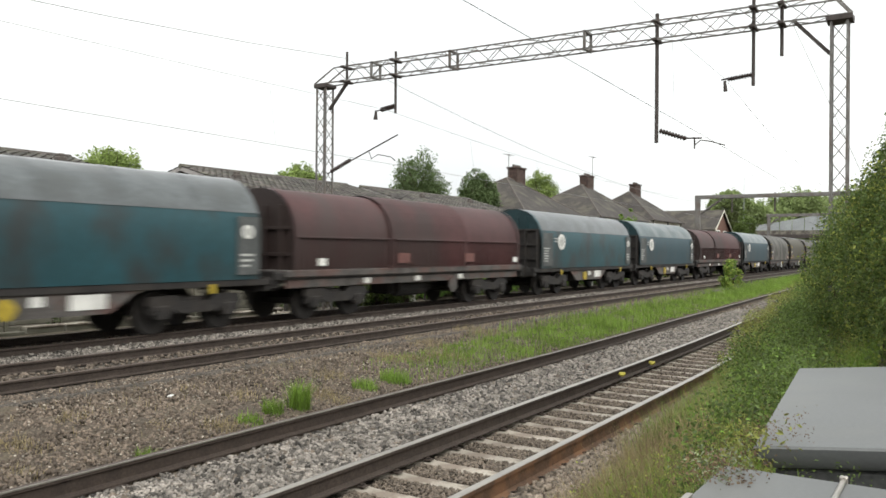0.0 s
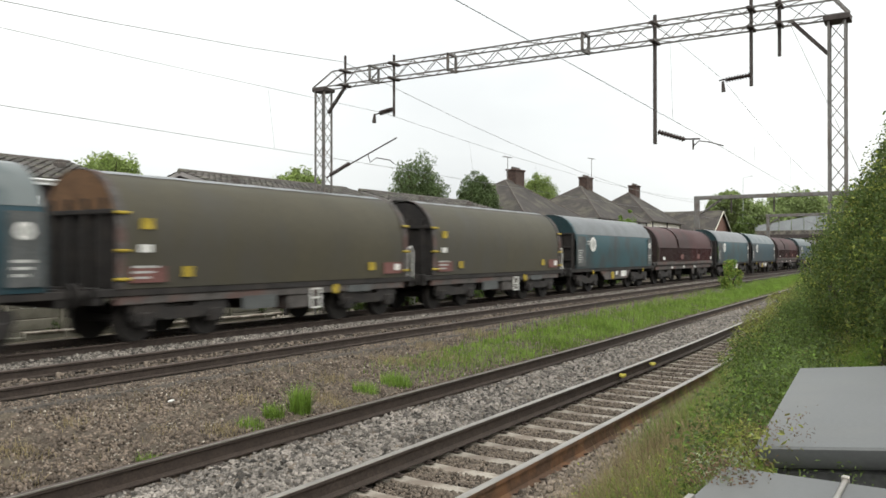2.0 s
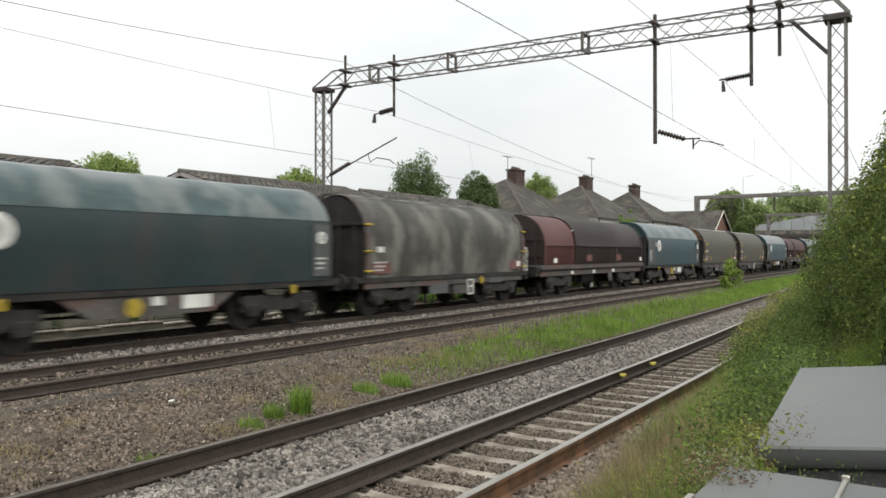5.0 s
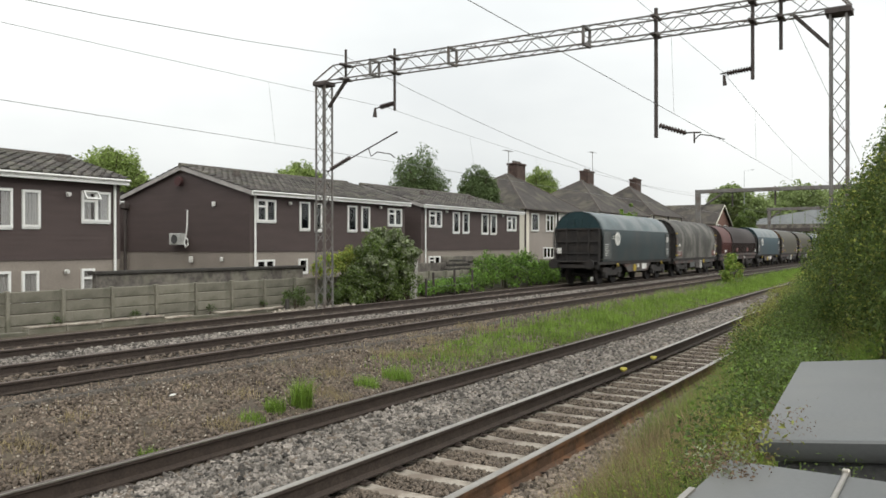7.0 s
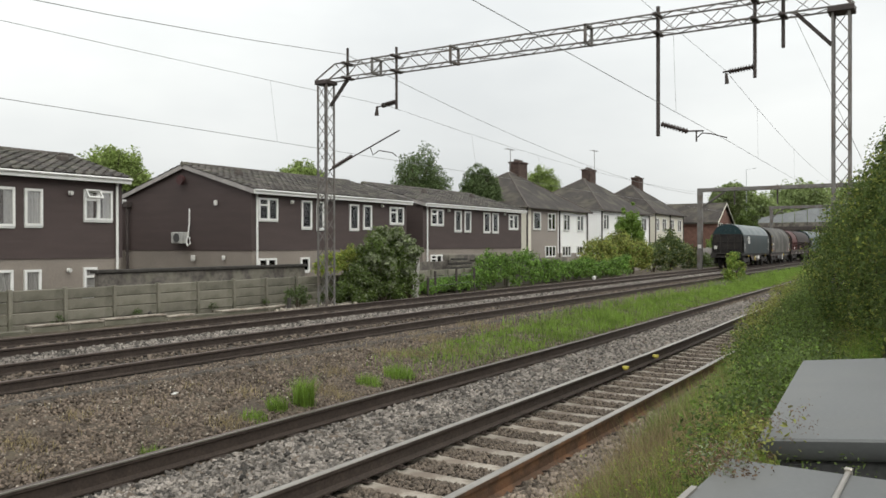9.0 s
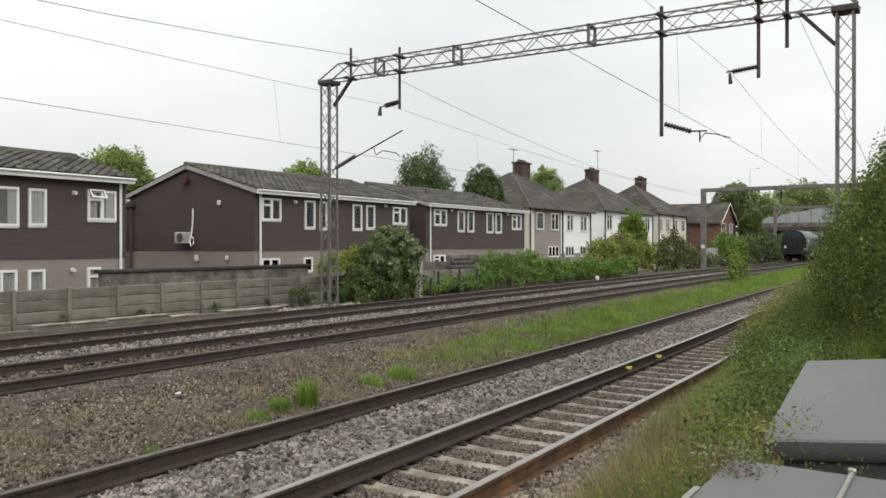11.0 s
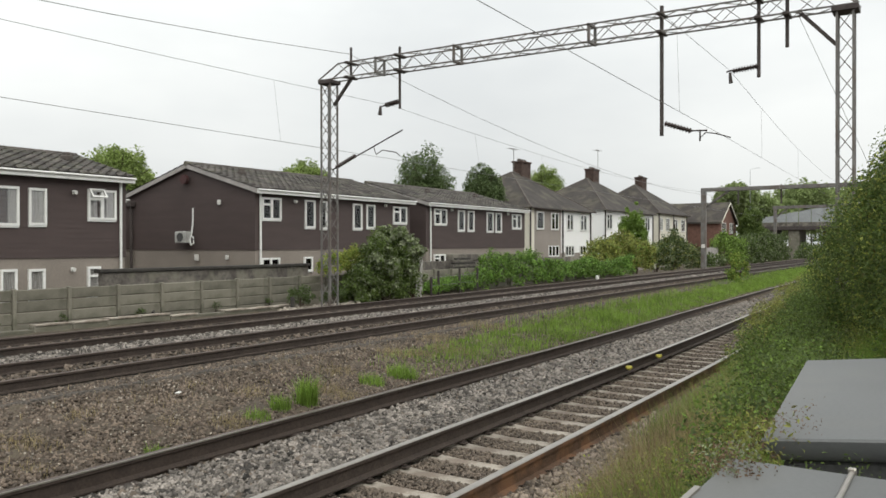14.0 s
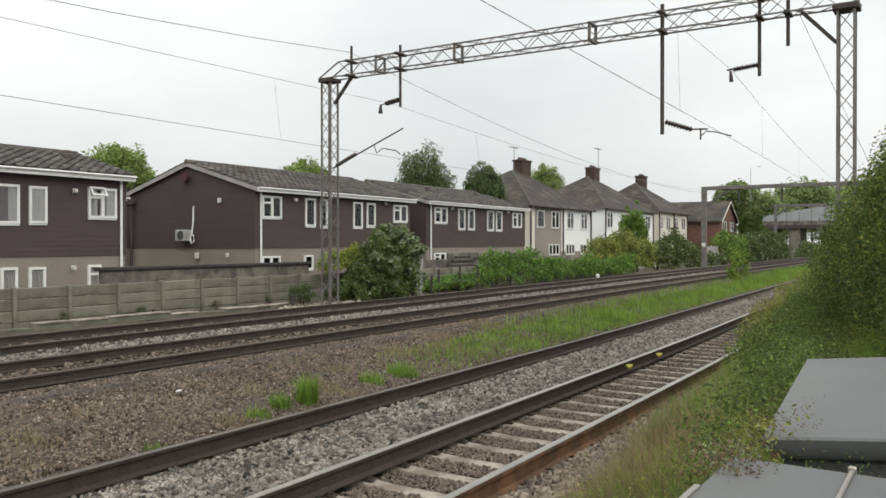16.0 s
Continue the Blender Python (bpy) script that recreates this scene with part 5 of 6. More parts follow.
def tree(label, x, y, top, radius, trunk, material, leaves=36000, size=0.16, base=-0.8, flat=0.8, group="trees behind the houses"):
    t = thing("tree", label, "tree", (x, y, base), group)
    h = top - base
    cz, rz = h - radius * flat, radius * flat
    wood = Build()
    wood.tube((0, 0, -0.2), (0.1, 0.05, h * 0.35), trunk, trunk * 0.75, 8).tube((0.1, 0.05, h * 0.35), (0, 0, cz), trunk * 0.75, trunk * 0.45, 8)
    for k in range(11):
        a = k * 2.4
        z = h * 0.35 + (cz - h * 0.35) * RNG.random()
        e = (math.cos(a) * radius * 0.75, math.sin(a) * radius * 0.75, cz + rz * RNG.uniform(-0.3, 0.7))
        m = (e[0] * 0.45, e[1] * 0.45, z + (e[2] - z) * 0.6)
        wood.tube((0, 0, z), m, trunk * 0.4, trunk * 0.25, 6).tube(m, e, trunk * 0.25, trunk * 0.06, 5)
    part("trunk", wood, M_bark, t)
    lobes = [(0, 0, cz, radius * 0.8, radius * 0.8, rz * 0.9)]
    for k in range(4):
        a = k * 1.7 + x
        lobes.append((math.cos(a) * radius * 0.5, math.sin(a) * radius * 0.5, cz + rz * RNG.uniform(-0.45, 0.35), radius * 0.5, radius * 0.5, rz * 0.45))
    made = [clumped(leaves // 2 if k == 0 else leaves // 8, max(20, leaves // 110), radius * 0.2, ellipsoid(*q, 0.35, 0.35)) for k, q in enumerate(lobes)]
    p, o = np.concatenate([q[0] for q in made]), np.concatenate([q[1] for q in made])
    part("crown", leaf_mesh("crown", p, o, size, material), None, t)
    return t


def grass(name, label, n, place, height, width, material, lean=0.35):
    """Blades, each a bent strip of two pieces."""
    x, y = place(n)
    n = len(x)
    z = ground_z(x, y) - 0.02
    hgt = height * RNG.uniform(0.45, 1.25, n)
    a = RNG.uniform(0, 2 * math.pi, n)
    le = lean * RNG.uniform(0.1, 1.0, n) * hgt
    w = width * RNG.uniform(0.6, 1.3, n)
    side = np.stack([-np.sin(a), np.cos(a), np.zeros(n)], -1) * w[:, None] * 0.5
    fwd = np.stack([np.cos(a), np.sin(a), np.zeros(n)], -1)
    b0 = np.stack([x, y, z], -1)
    up = np.array([[0, 0, 1.0]])
    b1 = b0 + fwd * (le * 0.35)[:, None] + up * (hgt * 0.6)[:, None]
    b2 = b0 + fwd * le[:, None] + up * hgt[:, None]
    v = np.stack([b0 - side, b0 + side, b1 - side * 0.7, b1 + side * 0.7, b2], 1).reshape(-1, 3)
    k = 5 * np.arange(n)[:, None]
    f = np.concatenate([k + np.array([[0, 1, 3]]), k + np.array([[0, 3, 2]]), k + np.array([[2, 3, 4]])])
    return tagged(new(name, raw_mesh(name, v, f, material)), label, "grass", kind="stuff")


def strip(x0, x1, lo, hi, bias=1.0, thick=0.0, full=16.0):
    """Places in the strip beyond the disused rail; the growth thickens from x0 on and stays patchy."""
    def place(n):
        x = x0 + (x1 - x0) * RNG.random(n) ** bias
        y = 7.25 + bend(x) + RNG.uniform(lo, hi, n)
        k = np.array([noise.noise(Vector((a / 1.1, b_ * 0.9, 3.0))) + 0.7 * noise.noise(Vector((a * 3.1, b_ * 3.1, 8.0))) for a, b_ in zip(x, y)])
        p = np.clip(0.42 + thick + k * 0.9, 0.02, 1) * np.clip((x - x0) / (full - x0), 0.03, 1)
        keep = RNG.random(n) < p
        return x[keep], y[keep]
    return place


def tuft(cx, cy, r):
    def place(n):
        a, q = RNG.uniform(0, 6.28, n), RNG.random(n) ** 0.7 * r
        return cx + np.cos(a) * q, cy + np.sin(a) * q
    return place


grass("verge_grass", "lush green grass strip between the lines", 80000, strip(11.3, 75, 0.25, 1.8, 1.3, 0.25, 17.5), 0.15, 0.011, M_grass)
grass("tall_grass", "tall green grass gone to seed", 22000, strip(15, 75, 0.4, 2.2, 1.2, 0.15, 22), 0.30, 0.012, M_grass)
grass("dry_grass", "dry straw-coloured grass", 16000, strip(3, 60, 0.2, 2.8, 1.3, -0.1, 12), 0.12, 0.008, M_grass_dry)
for cx, cy, r, h, n in ((8.62, 7.75, 0.17, 0.36, 420), (8.15, 7.8, 0.15, 0.2, 260), (7.6, 7.7, 0.2, 0.13, 220), (5.8, 7.42, 0.14, 0.14, 200), (10.35, 7.9, 0.22, 0.17, 260), (11.2, 7.9, 0.28, 0.2, 420)):
    grass("grass_tuft", "green grass tuft growing in stony soil", n, tuft(cx, cy, r), h * 1.1, 0.01, M_grass, 0.8)

for cx, cy, r, n in ((13.9, 8.55, 0.55, 1100), (13.0, 8.7, 0.35, 500), (4.9, 8.6, 0.3, 260), (9.4, 7.75, 0.3, 320)):
    grass("dead_grass", "flattened patch of dead pinkish grass", n, tuft(cx, cy, r), 0.09, 0.008, M_grass_dry, 1.6)

for cx, cy, r, h, n in ((5.0, 8.3, 0.25, 0.12, 90), (5.9, 9.0, 0.22, 0.12, 90), (6.6, 8.2, 0.2, 0.1, 80), (4.6, 7.8, 0.2, 0.1, 80), (8.3, 8.6, 0.25, 0.12, 110), (9.4, 8.1, 0.3, 0.13, 160), (10.4, 8.7, 0.35, 0.14, 200), (7.2, 7.75, 0.3, 0.13, 200),
                        (12.5, 9.0, 0.4, 0.15, 260), (14.5, 9.4, 0.5, 0.15, 300), (17, 9.6, 0.6, 0.16, 320), (7.9, 9.3, 0.2, 0.1, 70)):
    grass("dry_weed", "bleached dry weed on the soil", n, tuft(cx, cy, r), h, 0.007, M_grass_dry, 1.3)

# bank beside the near line
def spread(x):
    """How far the growth on the bank pushes out over the near rail."""
    return np.interp(x, [11.5, 14, 17, 22, 30], [0, 0.35, 1.0, 1.5, 1.6])


def bank(x0, x1, lo, hi, bias=1.0):
    def place(n):
        x = x0 + (x1 - x0) * RNG.random(n) ** bias
        y = lo + RNG.random(n) * (hi - lo + spread(x) * 0.6) + bend(x)
        return x, y
    return place


grass("bank_grass", "rough green grass on the bank", 90000, bank(2.2, 26, 0.8, 2.85, 1.3), 0.36, 0.007, M_grass, 0.6)
grass("bank_dry_grass", "dry brown grass stems on the bank", 30000, bank(2.2, 20, 1.0, 2.95, 1.3), 0.36, 0.005, M_grass_dry, 0.7)


def low_growth(name, label, n, x0, x1, lo, hi, height, size, material, bias=1.0, clumps=400):
    x = x0 + (x1 - x0) * RNG.random(clumps) ** bias
    y = RNG.uniform(lo, hi, clumps) + bend(x)
    c = np.stack([x, y, ground_z(x, y) + height * RNG.random(clumps) ** 1.3], -1)
    pick = RNG.integers(0, clumps, n)
    off = RNG.normal(0, 0.11, (n, 3))
    p = c[pick] + off
    p[:, 2] = np.maximum(p[:, 2], ground_z(p[:, 0], p[:, 1]) + 0.01)
    return tagged(new(name, leaf_mesh(name, p, off * 3, size, material)), label, "undergrowth", kind="stuff")


grass("bank_straw", "long straw-coloured grass leaning over the ballast", 26000, bank(4.5, 24, 1.9, 3.0, 1.2), 0.42, 0.006, M_grass_dry, 0.9)
low_growth("bank_sprays", "yellow-green sprays on the bank", 30000, 5.0, 26, 0.9, 2.3, 0.42, 0.024, M_leaf_yellow, 1.2, 1100)
grass("trackside_grass", "tall olive grass crowding the near rail", 40000, bank(9, 36, 1.9, 3.1, 1.1), 0.62, 0.010, M_grass, 0.6)
grass("trackside_straw", "tall bleached grass crowding the near rail", 16000, bank(8, 30, 1.9, 3.1, 1.1), 0.66, 0.008, M_grass_dry, 0.6)
grass("bank_seed_heads", "reddish seeding grass stems on the bank", 14000, bank(2.3, 18, 1.3, 2.85, 1.2), 0.46, 0.005, M_leaf_red, 0.8)
low_growth("bank_undergrowth", "leafy green weeds covering the bank", 26000, 2.4, 26, 0.7, 2.2, 0.26, 0.026, M_leaf, 1.2, 1000)
low_growth("bank_undergrowth", "fresh green weeds covering the bank", 12000, 2.4, 30, 0.7, 2.1, 0.24, 0.026, M_leaf_bright, 1.2, 700)
low_growth("bank_undergrowth", "reddish dry weeds on the bank", 6000, 2.4, 16, 1.3, 2.8, 0.3, 0.025, M_leaf_red, 1.0, 260)
shrub("bank_hedge", "dense green bramble hedge on the bank", "hedge",
      [(6.9, 1.1, 0.25, 1.6, 0.75, 0.45), (9.5, 1.4, 0.2, 2.2, 0.8, 0.5), (13.0, 1.9, 0.1, 2.6, 0.85, 0.5), (18.5, 2.35, 0.15, 3.0, 0.75, 0.55), (25, 2.9, 0.0, 4.0, 0.9, 0.55), (33, 3.9, 0.0, 5, 1.2, 0.6)],
      60000, 0.045, [M_leaf_mid, M_leaf_bright, M_leaf_dark], 0.22, 6)
shrub("trackside_growth", "rank grass and brambles leaning over the near rail", "undergrowth",
      [(14.6, 2.75, -0.5, 1.3, 0.55, 0.42), (16.6, 3.05, -0.45, 1.4, 0.7, 0.5), (19.0, 3.35, -0.4, 1.8, 0.85, 0.55), (22.0, 3.6, -0.4, 2.2, 0.95, 0.6), (26.0, 4.0, -0.35, 2.8, 1.05, 0.65), (31.5, 4.4, -0.3, 3.4, 1.15, 0.7), (38, 4.8, -0.25, 4, 1.3, 0.75), (46, 5.2, -0.2, 5, 1.4, 0.85)],
      52000, 0.05, [M_leaf, M_leaf_mid, M_leaf_red, M_leaf_yellow], 0.2, 5)
shrub("hawthorn_bush", "large overgrown hawthorn bush hiding the mast foot", "bush",
      [(12.0, 0.0, 1.6, 1.5, 0.85, 2.25), (15.0, 0.6, 1.4, 1.8, 0.85, 2.0), (19.0, 1.5, 1.0, 2.2, 0.95, 1.75), (24.0, 2.1, 0.8, 2.6, 0.9, 1.5), (10.0, -1.0, 1.8, 1.5, 0.9, 2.5), (16.2, 0.45, 1.9, 1.6, 0.85, 2.0), (13.4, -0.1, 2.1, 1.3, 0.85, 2.0)],
      200000, 0.06, [M_leaf_mid, M_leaf, M_leaf_dark, M_leaf_yellow], 0.26, 8)



def lid_weeds(name, label, n, x0, x1, y0, y1, z0, z1, size, material, clumps=40):
    """Sprigs that creep over and between the cabinets."""
    c = np.stack([RNG.uniform(x0, x1, clumps), RNG.uniform(y0, y1, clumps), RNG.uniform(z0, z1, clumps)], -1)
    off = RNG.normal(0, 0.035, (n, 3))
    p = c[RNG.integers(0, clumps, n)] + off
    p[:, 2] = np.maximum(p[:, 2], z0)
    return tagged(new(name, leaf_mesh(name, p, off * 8, size, material, 0.4)), label, "weeds", kind="stuff")


lid_weeds("creeping_weeds", "dry sprigs creeping over the lid corner", 340, 3.08, 3.42, 0.44, 0.64, 1.1, 1.14, 0.012, M_leaf_red, 30)
lid_weeds("creeping_weeds", "green sprigs creeping over the lid corner", 420, 2.9, 3.35, 0.5, 0.72, 1.0, 1.14, 0.024, M_leaf, 34)
lid_weeds("gap_weeds", "green weeds growing between the cabinets", 6500, 2.74, 3.08, 0.22, 0.8, 0.6, 1.05, 0.018, M_leaf_mid, 140)
lid_weeds("edge_weeds", "dry sprigs on the lid edge", 420, 2.45, 2.76, 0.5, 0.68, 1.1, 1.13, 0.016, M_leaf_red, 20)
lid_weeds("edge_weeds", "pale seed heads on the lid edge", 260, 2.5, 2.76, 0.54, 0.68, 1.1, 1.14, 0.016, M_leaf_pale, 16)
for k in range(6):
    x = 10.2 + 2.1 * k + 0.5 * math.sin(5 * k)
    shrub("weeds", "small weeds at the fence foot", "weeds", [(x, 18.75, -0.06, 0.14 + 0.05 * (k % 3), 0.08, 0.1 + 0.05 * (k % 2))], 110, 0.05, M_leaf_dark, 0.07, 3, group="weeds along the fence")

# opposite side of the line
shrub("shrub", "big dark green shrub with pale leaf tips by the fence", "bush",
      [(24.1, 17.85, 0.8, 1.2, 0.9, 1.3), (22.6, 17.75, 0.25, 0.85, 0.7, 0.75), (25.15, 17.95, 1.0, 0.85, 0.8, 1.25), (24.0, 17.7, 0.05, 1.8, 0.8, 0.45), (24.6, 18.0, 1.55, 0.8, 0.7, 0.8), (25.4, 17.9, 1.55, 0.5, 0.6, 0.6)], 34000, 0.105,
      [M_leaf_mid, M_leaf_pale, M_leaf_dark], 0.2, 9)
shrub("shrub_sprays", "pale young shoots standing out of the dark shrub", "bush",
      [(24.5, 17.5, 1.5, 1.05, 0.75, 1.0), (25.3, 17.5, 1.2, 0.7, 0.7, 1.1), (23.5, 17.4, 0.8, 1.0, 0.7, 0.8)], 5200, 0.16, [M_leaf_pale, M_leaf_mid], 0.15, 7)
shrub("yellow_shrub", "yellow-green shrub beside the mast", "bush", [(22.0, 18.45, 1.1, 0.8, 0.4, 0.4), (23.2, 18.5, 1.2, 0.6, 0.4, 0.5)], 4600, 0.09, [M_leaf_yellow, M_leaf_bright], 0.18, 5)
shrub("weeds", "dark weeds at the foot of the mast", "weeds", [(19.6, 17.9, 0.1, 0.5, 0.3, 0.35), (21.2, 17.8, 0.1, 0.5, 0.3, 0.3)], 2200, 0.07, M_leaf_dark, 0.15, 5)


def hedge_run(name, label, x0, x1, y, depth, heights, leaves, size, mats):
    """A continuous hedge along the line; heights: (x, top) pairs."""
    ob = thing(name, label, "hedge")
    hx, hz = [a for a, _ in heights], [b_ for _, b_ in heights]

    def inside(n):
        x = RNG.uniform(x0, x1, n)
        top = np.interp(x, hx, hz) * (1 + 0.22 * np.array([noise.noise(Vector((a * 1.3, 0, y))) for a in x]))
        z = -0.1 + (top + 0.1) * RNG.random(n) ** 0.75
        yy = y + depth * (RNG.random(n) - 0.5) * np.clip(1.3 - z / np.maximum(top, 0.2), 0.35, 1)
        return np.stack([x, yy, z], -1)
    p, o = clumped(leaves, leaves // 50, 0.2, inside)
    p[:, 2] = np.maximum(p[:, 2], ground_z(p[:, 0], p[:, 1]))
    o[:, 1] -= 0.5
    pick = RNG.choice(len(mats), leaves, p=[0.6] + [0.4 / (len(mats) - 1)] * (len(mats) - 1))
    for k, m in enumerate(mats):
        part("foliage", leaf_mesh("foliage", p[pick == k], o[pick == k], size, m, 0.8), None, ob)
    wood = Build()
    for k in range(int(x1 - x0)):
        wood.tube((x0 + k + 0.5, y, -0.15), (x0 + k + 0.6, y + 0.1, float(np.interp(x0 + k, hx, hz)) * 0.8), 0.03, 0.01, 5)
    part("branchwork", wood, M_bark, ob)


hedge_run("ivy_hedge", "bright ivy hedge smothering the fence", 27.6, 53.0, 18.4, 1.2,
          [(27.6, 0.15), (30, 0.35), (32.2, 0.45), (32.9, 1.35), (35, 1.5), (38, 1.45), (38.9, 0.95), (42, 0.8), (46, 0.9), (49, 0.7), (53, 1.1)], 42000, 0.085, [M_ivy, M_leaf_bright, M_leaf_dark])
shrub("garden_shrub", "wide yellow-green garden shrub", "bush",
      [(53.6, 20.5, 0.75, 2.0, 1.2, 1.35), (57.2, 20.5, 1.05, 2.3, 1.4, 1.55), (61.3, 20.7, 0.75, 2.2, 1.3, 1.3), (50.6, 20.0, 0.2, 1.5, 0.9, 0.8)], 22000, 0.16, [M_leaf, M_leaf_yellow, M_ivy, M_leaf_dark], 0.42, 6)
shrub("garden_shrub", "grey-green shrub by the white houses", "bush", [(65.6, 20.5, 0.55, 1.8, 1.2, 1.35), (70, 20.5, 0.95, 2.4, 1.3, 1.85), (75, 20.5, 0.45, 2.6, 1.2, 1.4)], 13000, 0.19, [M_leaf_dark, M_leaf_pale, M_leaf], 0.42, 6)
shrub("lineside_scrub", "fresh green scrub beside the distant line", "bush", [(84.5, 19.4, 1.0, 2.6, 1.3, 2.0), (89.5, 19.4, 0.8, 2.4, 1.3, 1.8)], 7000, 0.22, [M_leaf_bright, M_leaf_mid], 0.5, 6)
shrub("lineside_scrub", "dark green scrub beside the distant line", "bush",
      [(79, 19.0, 0.0, 2.0, 1.0, 0.7), (96, 19.4, 0.7, 3.2, 1.6, 1.9), (102, 19.8, 0.9, 3, 1.8, 2.3), (109, 19.8, 0.9, 3.5, 1.6, 2.2), (117, 20.0, 0.9, 4, 1.8, 2.2), (136, 18.6, 0.3, 5, 2, 1.6)], 22000, 0.26, [M_leaf_dark, M_leaf_pale, M_leaf_mid], 0.6, 6)
shrub("sapling", "small bright sapling between the lines", "bush", [(45.6, 9.75, 0.5, 0.6, 0.42, 0.85), (45.2, 9.9, 0.0, 0.4, 0.4, 0.5)], 2400, 0.12, [M_leaf_bright, M_leaf_yellow], 0.17, 6)

tree("round leafy tree with fresh green crown", 25.2, 35.1, 7.0, 2.05, 0.22, M_far_tree, flat=1.1)
tree("leafy tree behind the brown house", 36.2, 32.6, 6.75, 1.7, 0.2, M_far_tree)
tree("large dark green tree", 50.0, 33.3, 9.6, 2.35, 0.32, M_far_dark, 18000, flat=1.3)
tree("dark green tree behind the houses", 54.2, 30.6, 8.1, 1.75, 0.28, M_far_dark, flat=1.3)
tree("light green tree behind a chimney", 77.7, 36.3, 10.4, 2.1, 0.3, M_far_tree, flat=1.4)
tree("slender light green garden tree", 68.0, 23.3, 5.65, 1.35, 0.1, M_leaf_bright, 8000, 0.18, flat=1.9)
tree("mid-green tree beside the brick house", 108, 21.4, 7.4, 1.9, 0.2, M_leaf_mid, 12000, 0.24, flat=1.8, group="distant trees")
for x, y, r in ((184, 40, 4.5), (194, 38, 6), (206, 36, 8), (215, 31, 7.5), (226, 27, 8), (246, 24, 9), (262, 15, 10), (285, 5, 11)):
    tree("distant tree in fresh leaf, haze painted into the green", x, y, 1.8 + 0.067 * math.hypot(x, y) + 1.2 * math.sin(x), r, 0.4, M_haze, 15000, 0.75, group="distant trees")


for x, y in ((440, 34), (446, 22), (450, 12), (444, 3), (430, 46), (436, 58), (428, 70), (440, 84)):
    tree("distant tree beyond the bridge", x, y, 24, 12, 0.4, M_far_dark, 5000, 0.9, flat=1.0, group="distant trees")


# ---- lineside cabinets near the camera ----
def cabinet(m, w, d, h, label):
    """A cabinet whose lid runs from 0 to w along x and from -d to 0 along y, its top at h."""
    c = thing("equipment_cabinet", label, "cabinet", group="lineside cabinets")
    c.matrix_basis = m
    part("body", Build().box(0.07, w - 0.06, -d + 0.06, -0.06, -0.3, h - 0.09, 0.02), M_cabinet_shade, c, "cabinet body, painted darker as its shaded side")
    drop = [(0.03, 0.0), (0.04, 0.003), (0.046, 0.012), (0.04, 0.035), (0.02, 0.075), (0.0, 0.09)]
    rings = []
    for out, down in drop:
        r = out - 0.046
        rings.append([(-r - 0.0, r, h - down), (w + r, r, h - down), (w + r, -d - r, h - down), (-r, -d - r, h - down)])
    lid = Build().skin(rings, caps=False)
    n = len(drop) * 4
    lid.f += [(0, 1, 2, 3), (n - 1, n - 2, n - 3, n - 4)]
    part("lid", lid, M_cabinet, c, "flat grey weathered lid with a rolled lip", True)
    return c


C1 = cabinet(pose(3.1, 0.482, 0.05, -5.5, 0, 4.0), 2.23, 1.5, 1.05, "grey flat-lidded lineside cabinet overgrown by weeds")
C2 = cabinet(pose(1.44, 0.63, 0.05, 0, 0, -1.0), 1.3, 1.5, 1.05, "grey flat-lidded cabinet with a metal strap")
part("edge_trim", Build().box(0, 0.9, -0.012, 0.006, 1.0, 1.056), M_railtop, C2, "pale metal edge strip")
part("strap", Build().box(0.6, 1.3, -0.366, -0.351, 1.05, 1.06, 0.003).box(1.29, 1.308, -0.37, -0.347, 1.0, 1.068, 0.003), M_railtop, C2, "silvery metal strap")


# ---- small things ----
for x in (15.06, 16.96):
    clip = part("cable_clip", Build().box(-0.1, 0.1, -0.05, 0.05, 0, 0.07, 0.02).box(-0.04, 0.04, -0.09, 0.09, 0.02, 0.1, 0.02), M_yellow)
    clip.matrix_basis = pose(x, 5.25, -0.62, 0, 0, 20) @ Matrix.Scale(0.75, 4)
    tagged(clip, "yellow clamp fixed inside the rail", "rail clamp", "rail clamps")
litter = part("litter", Build().box(-0.06, 0.06, -0.03, 0.03, 0, 0.02, 0.006), M_sign_white)
litter.matrix_basis = pose(7.5, 9.13, float(ground_z(7.5, 9.13)) + 0.01, 0, 0, 30)
tagged(litter, "white scrap of litter on the soil", "litter")
white_cap = part("marker_post", Build().tube((0, 0, -0.1), (0, 0, 0.16), 0.1, n=10).tube((0, 0, 0.16), (0, 0, 0.34), 0.14, 0.13, 10).tube((0, 0, 0.34), (0, 0, 0.4), 0.13, 0.06, 10), M_sign_white)
white_cap.matrix_basis = pose(42.4, 16.6, -0.2) @ Matrix.Scale(0.75, 4)
tagged(white_cap, "short white marker post beside the line", "marker post")


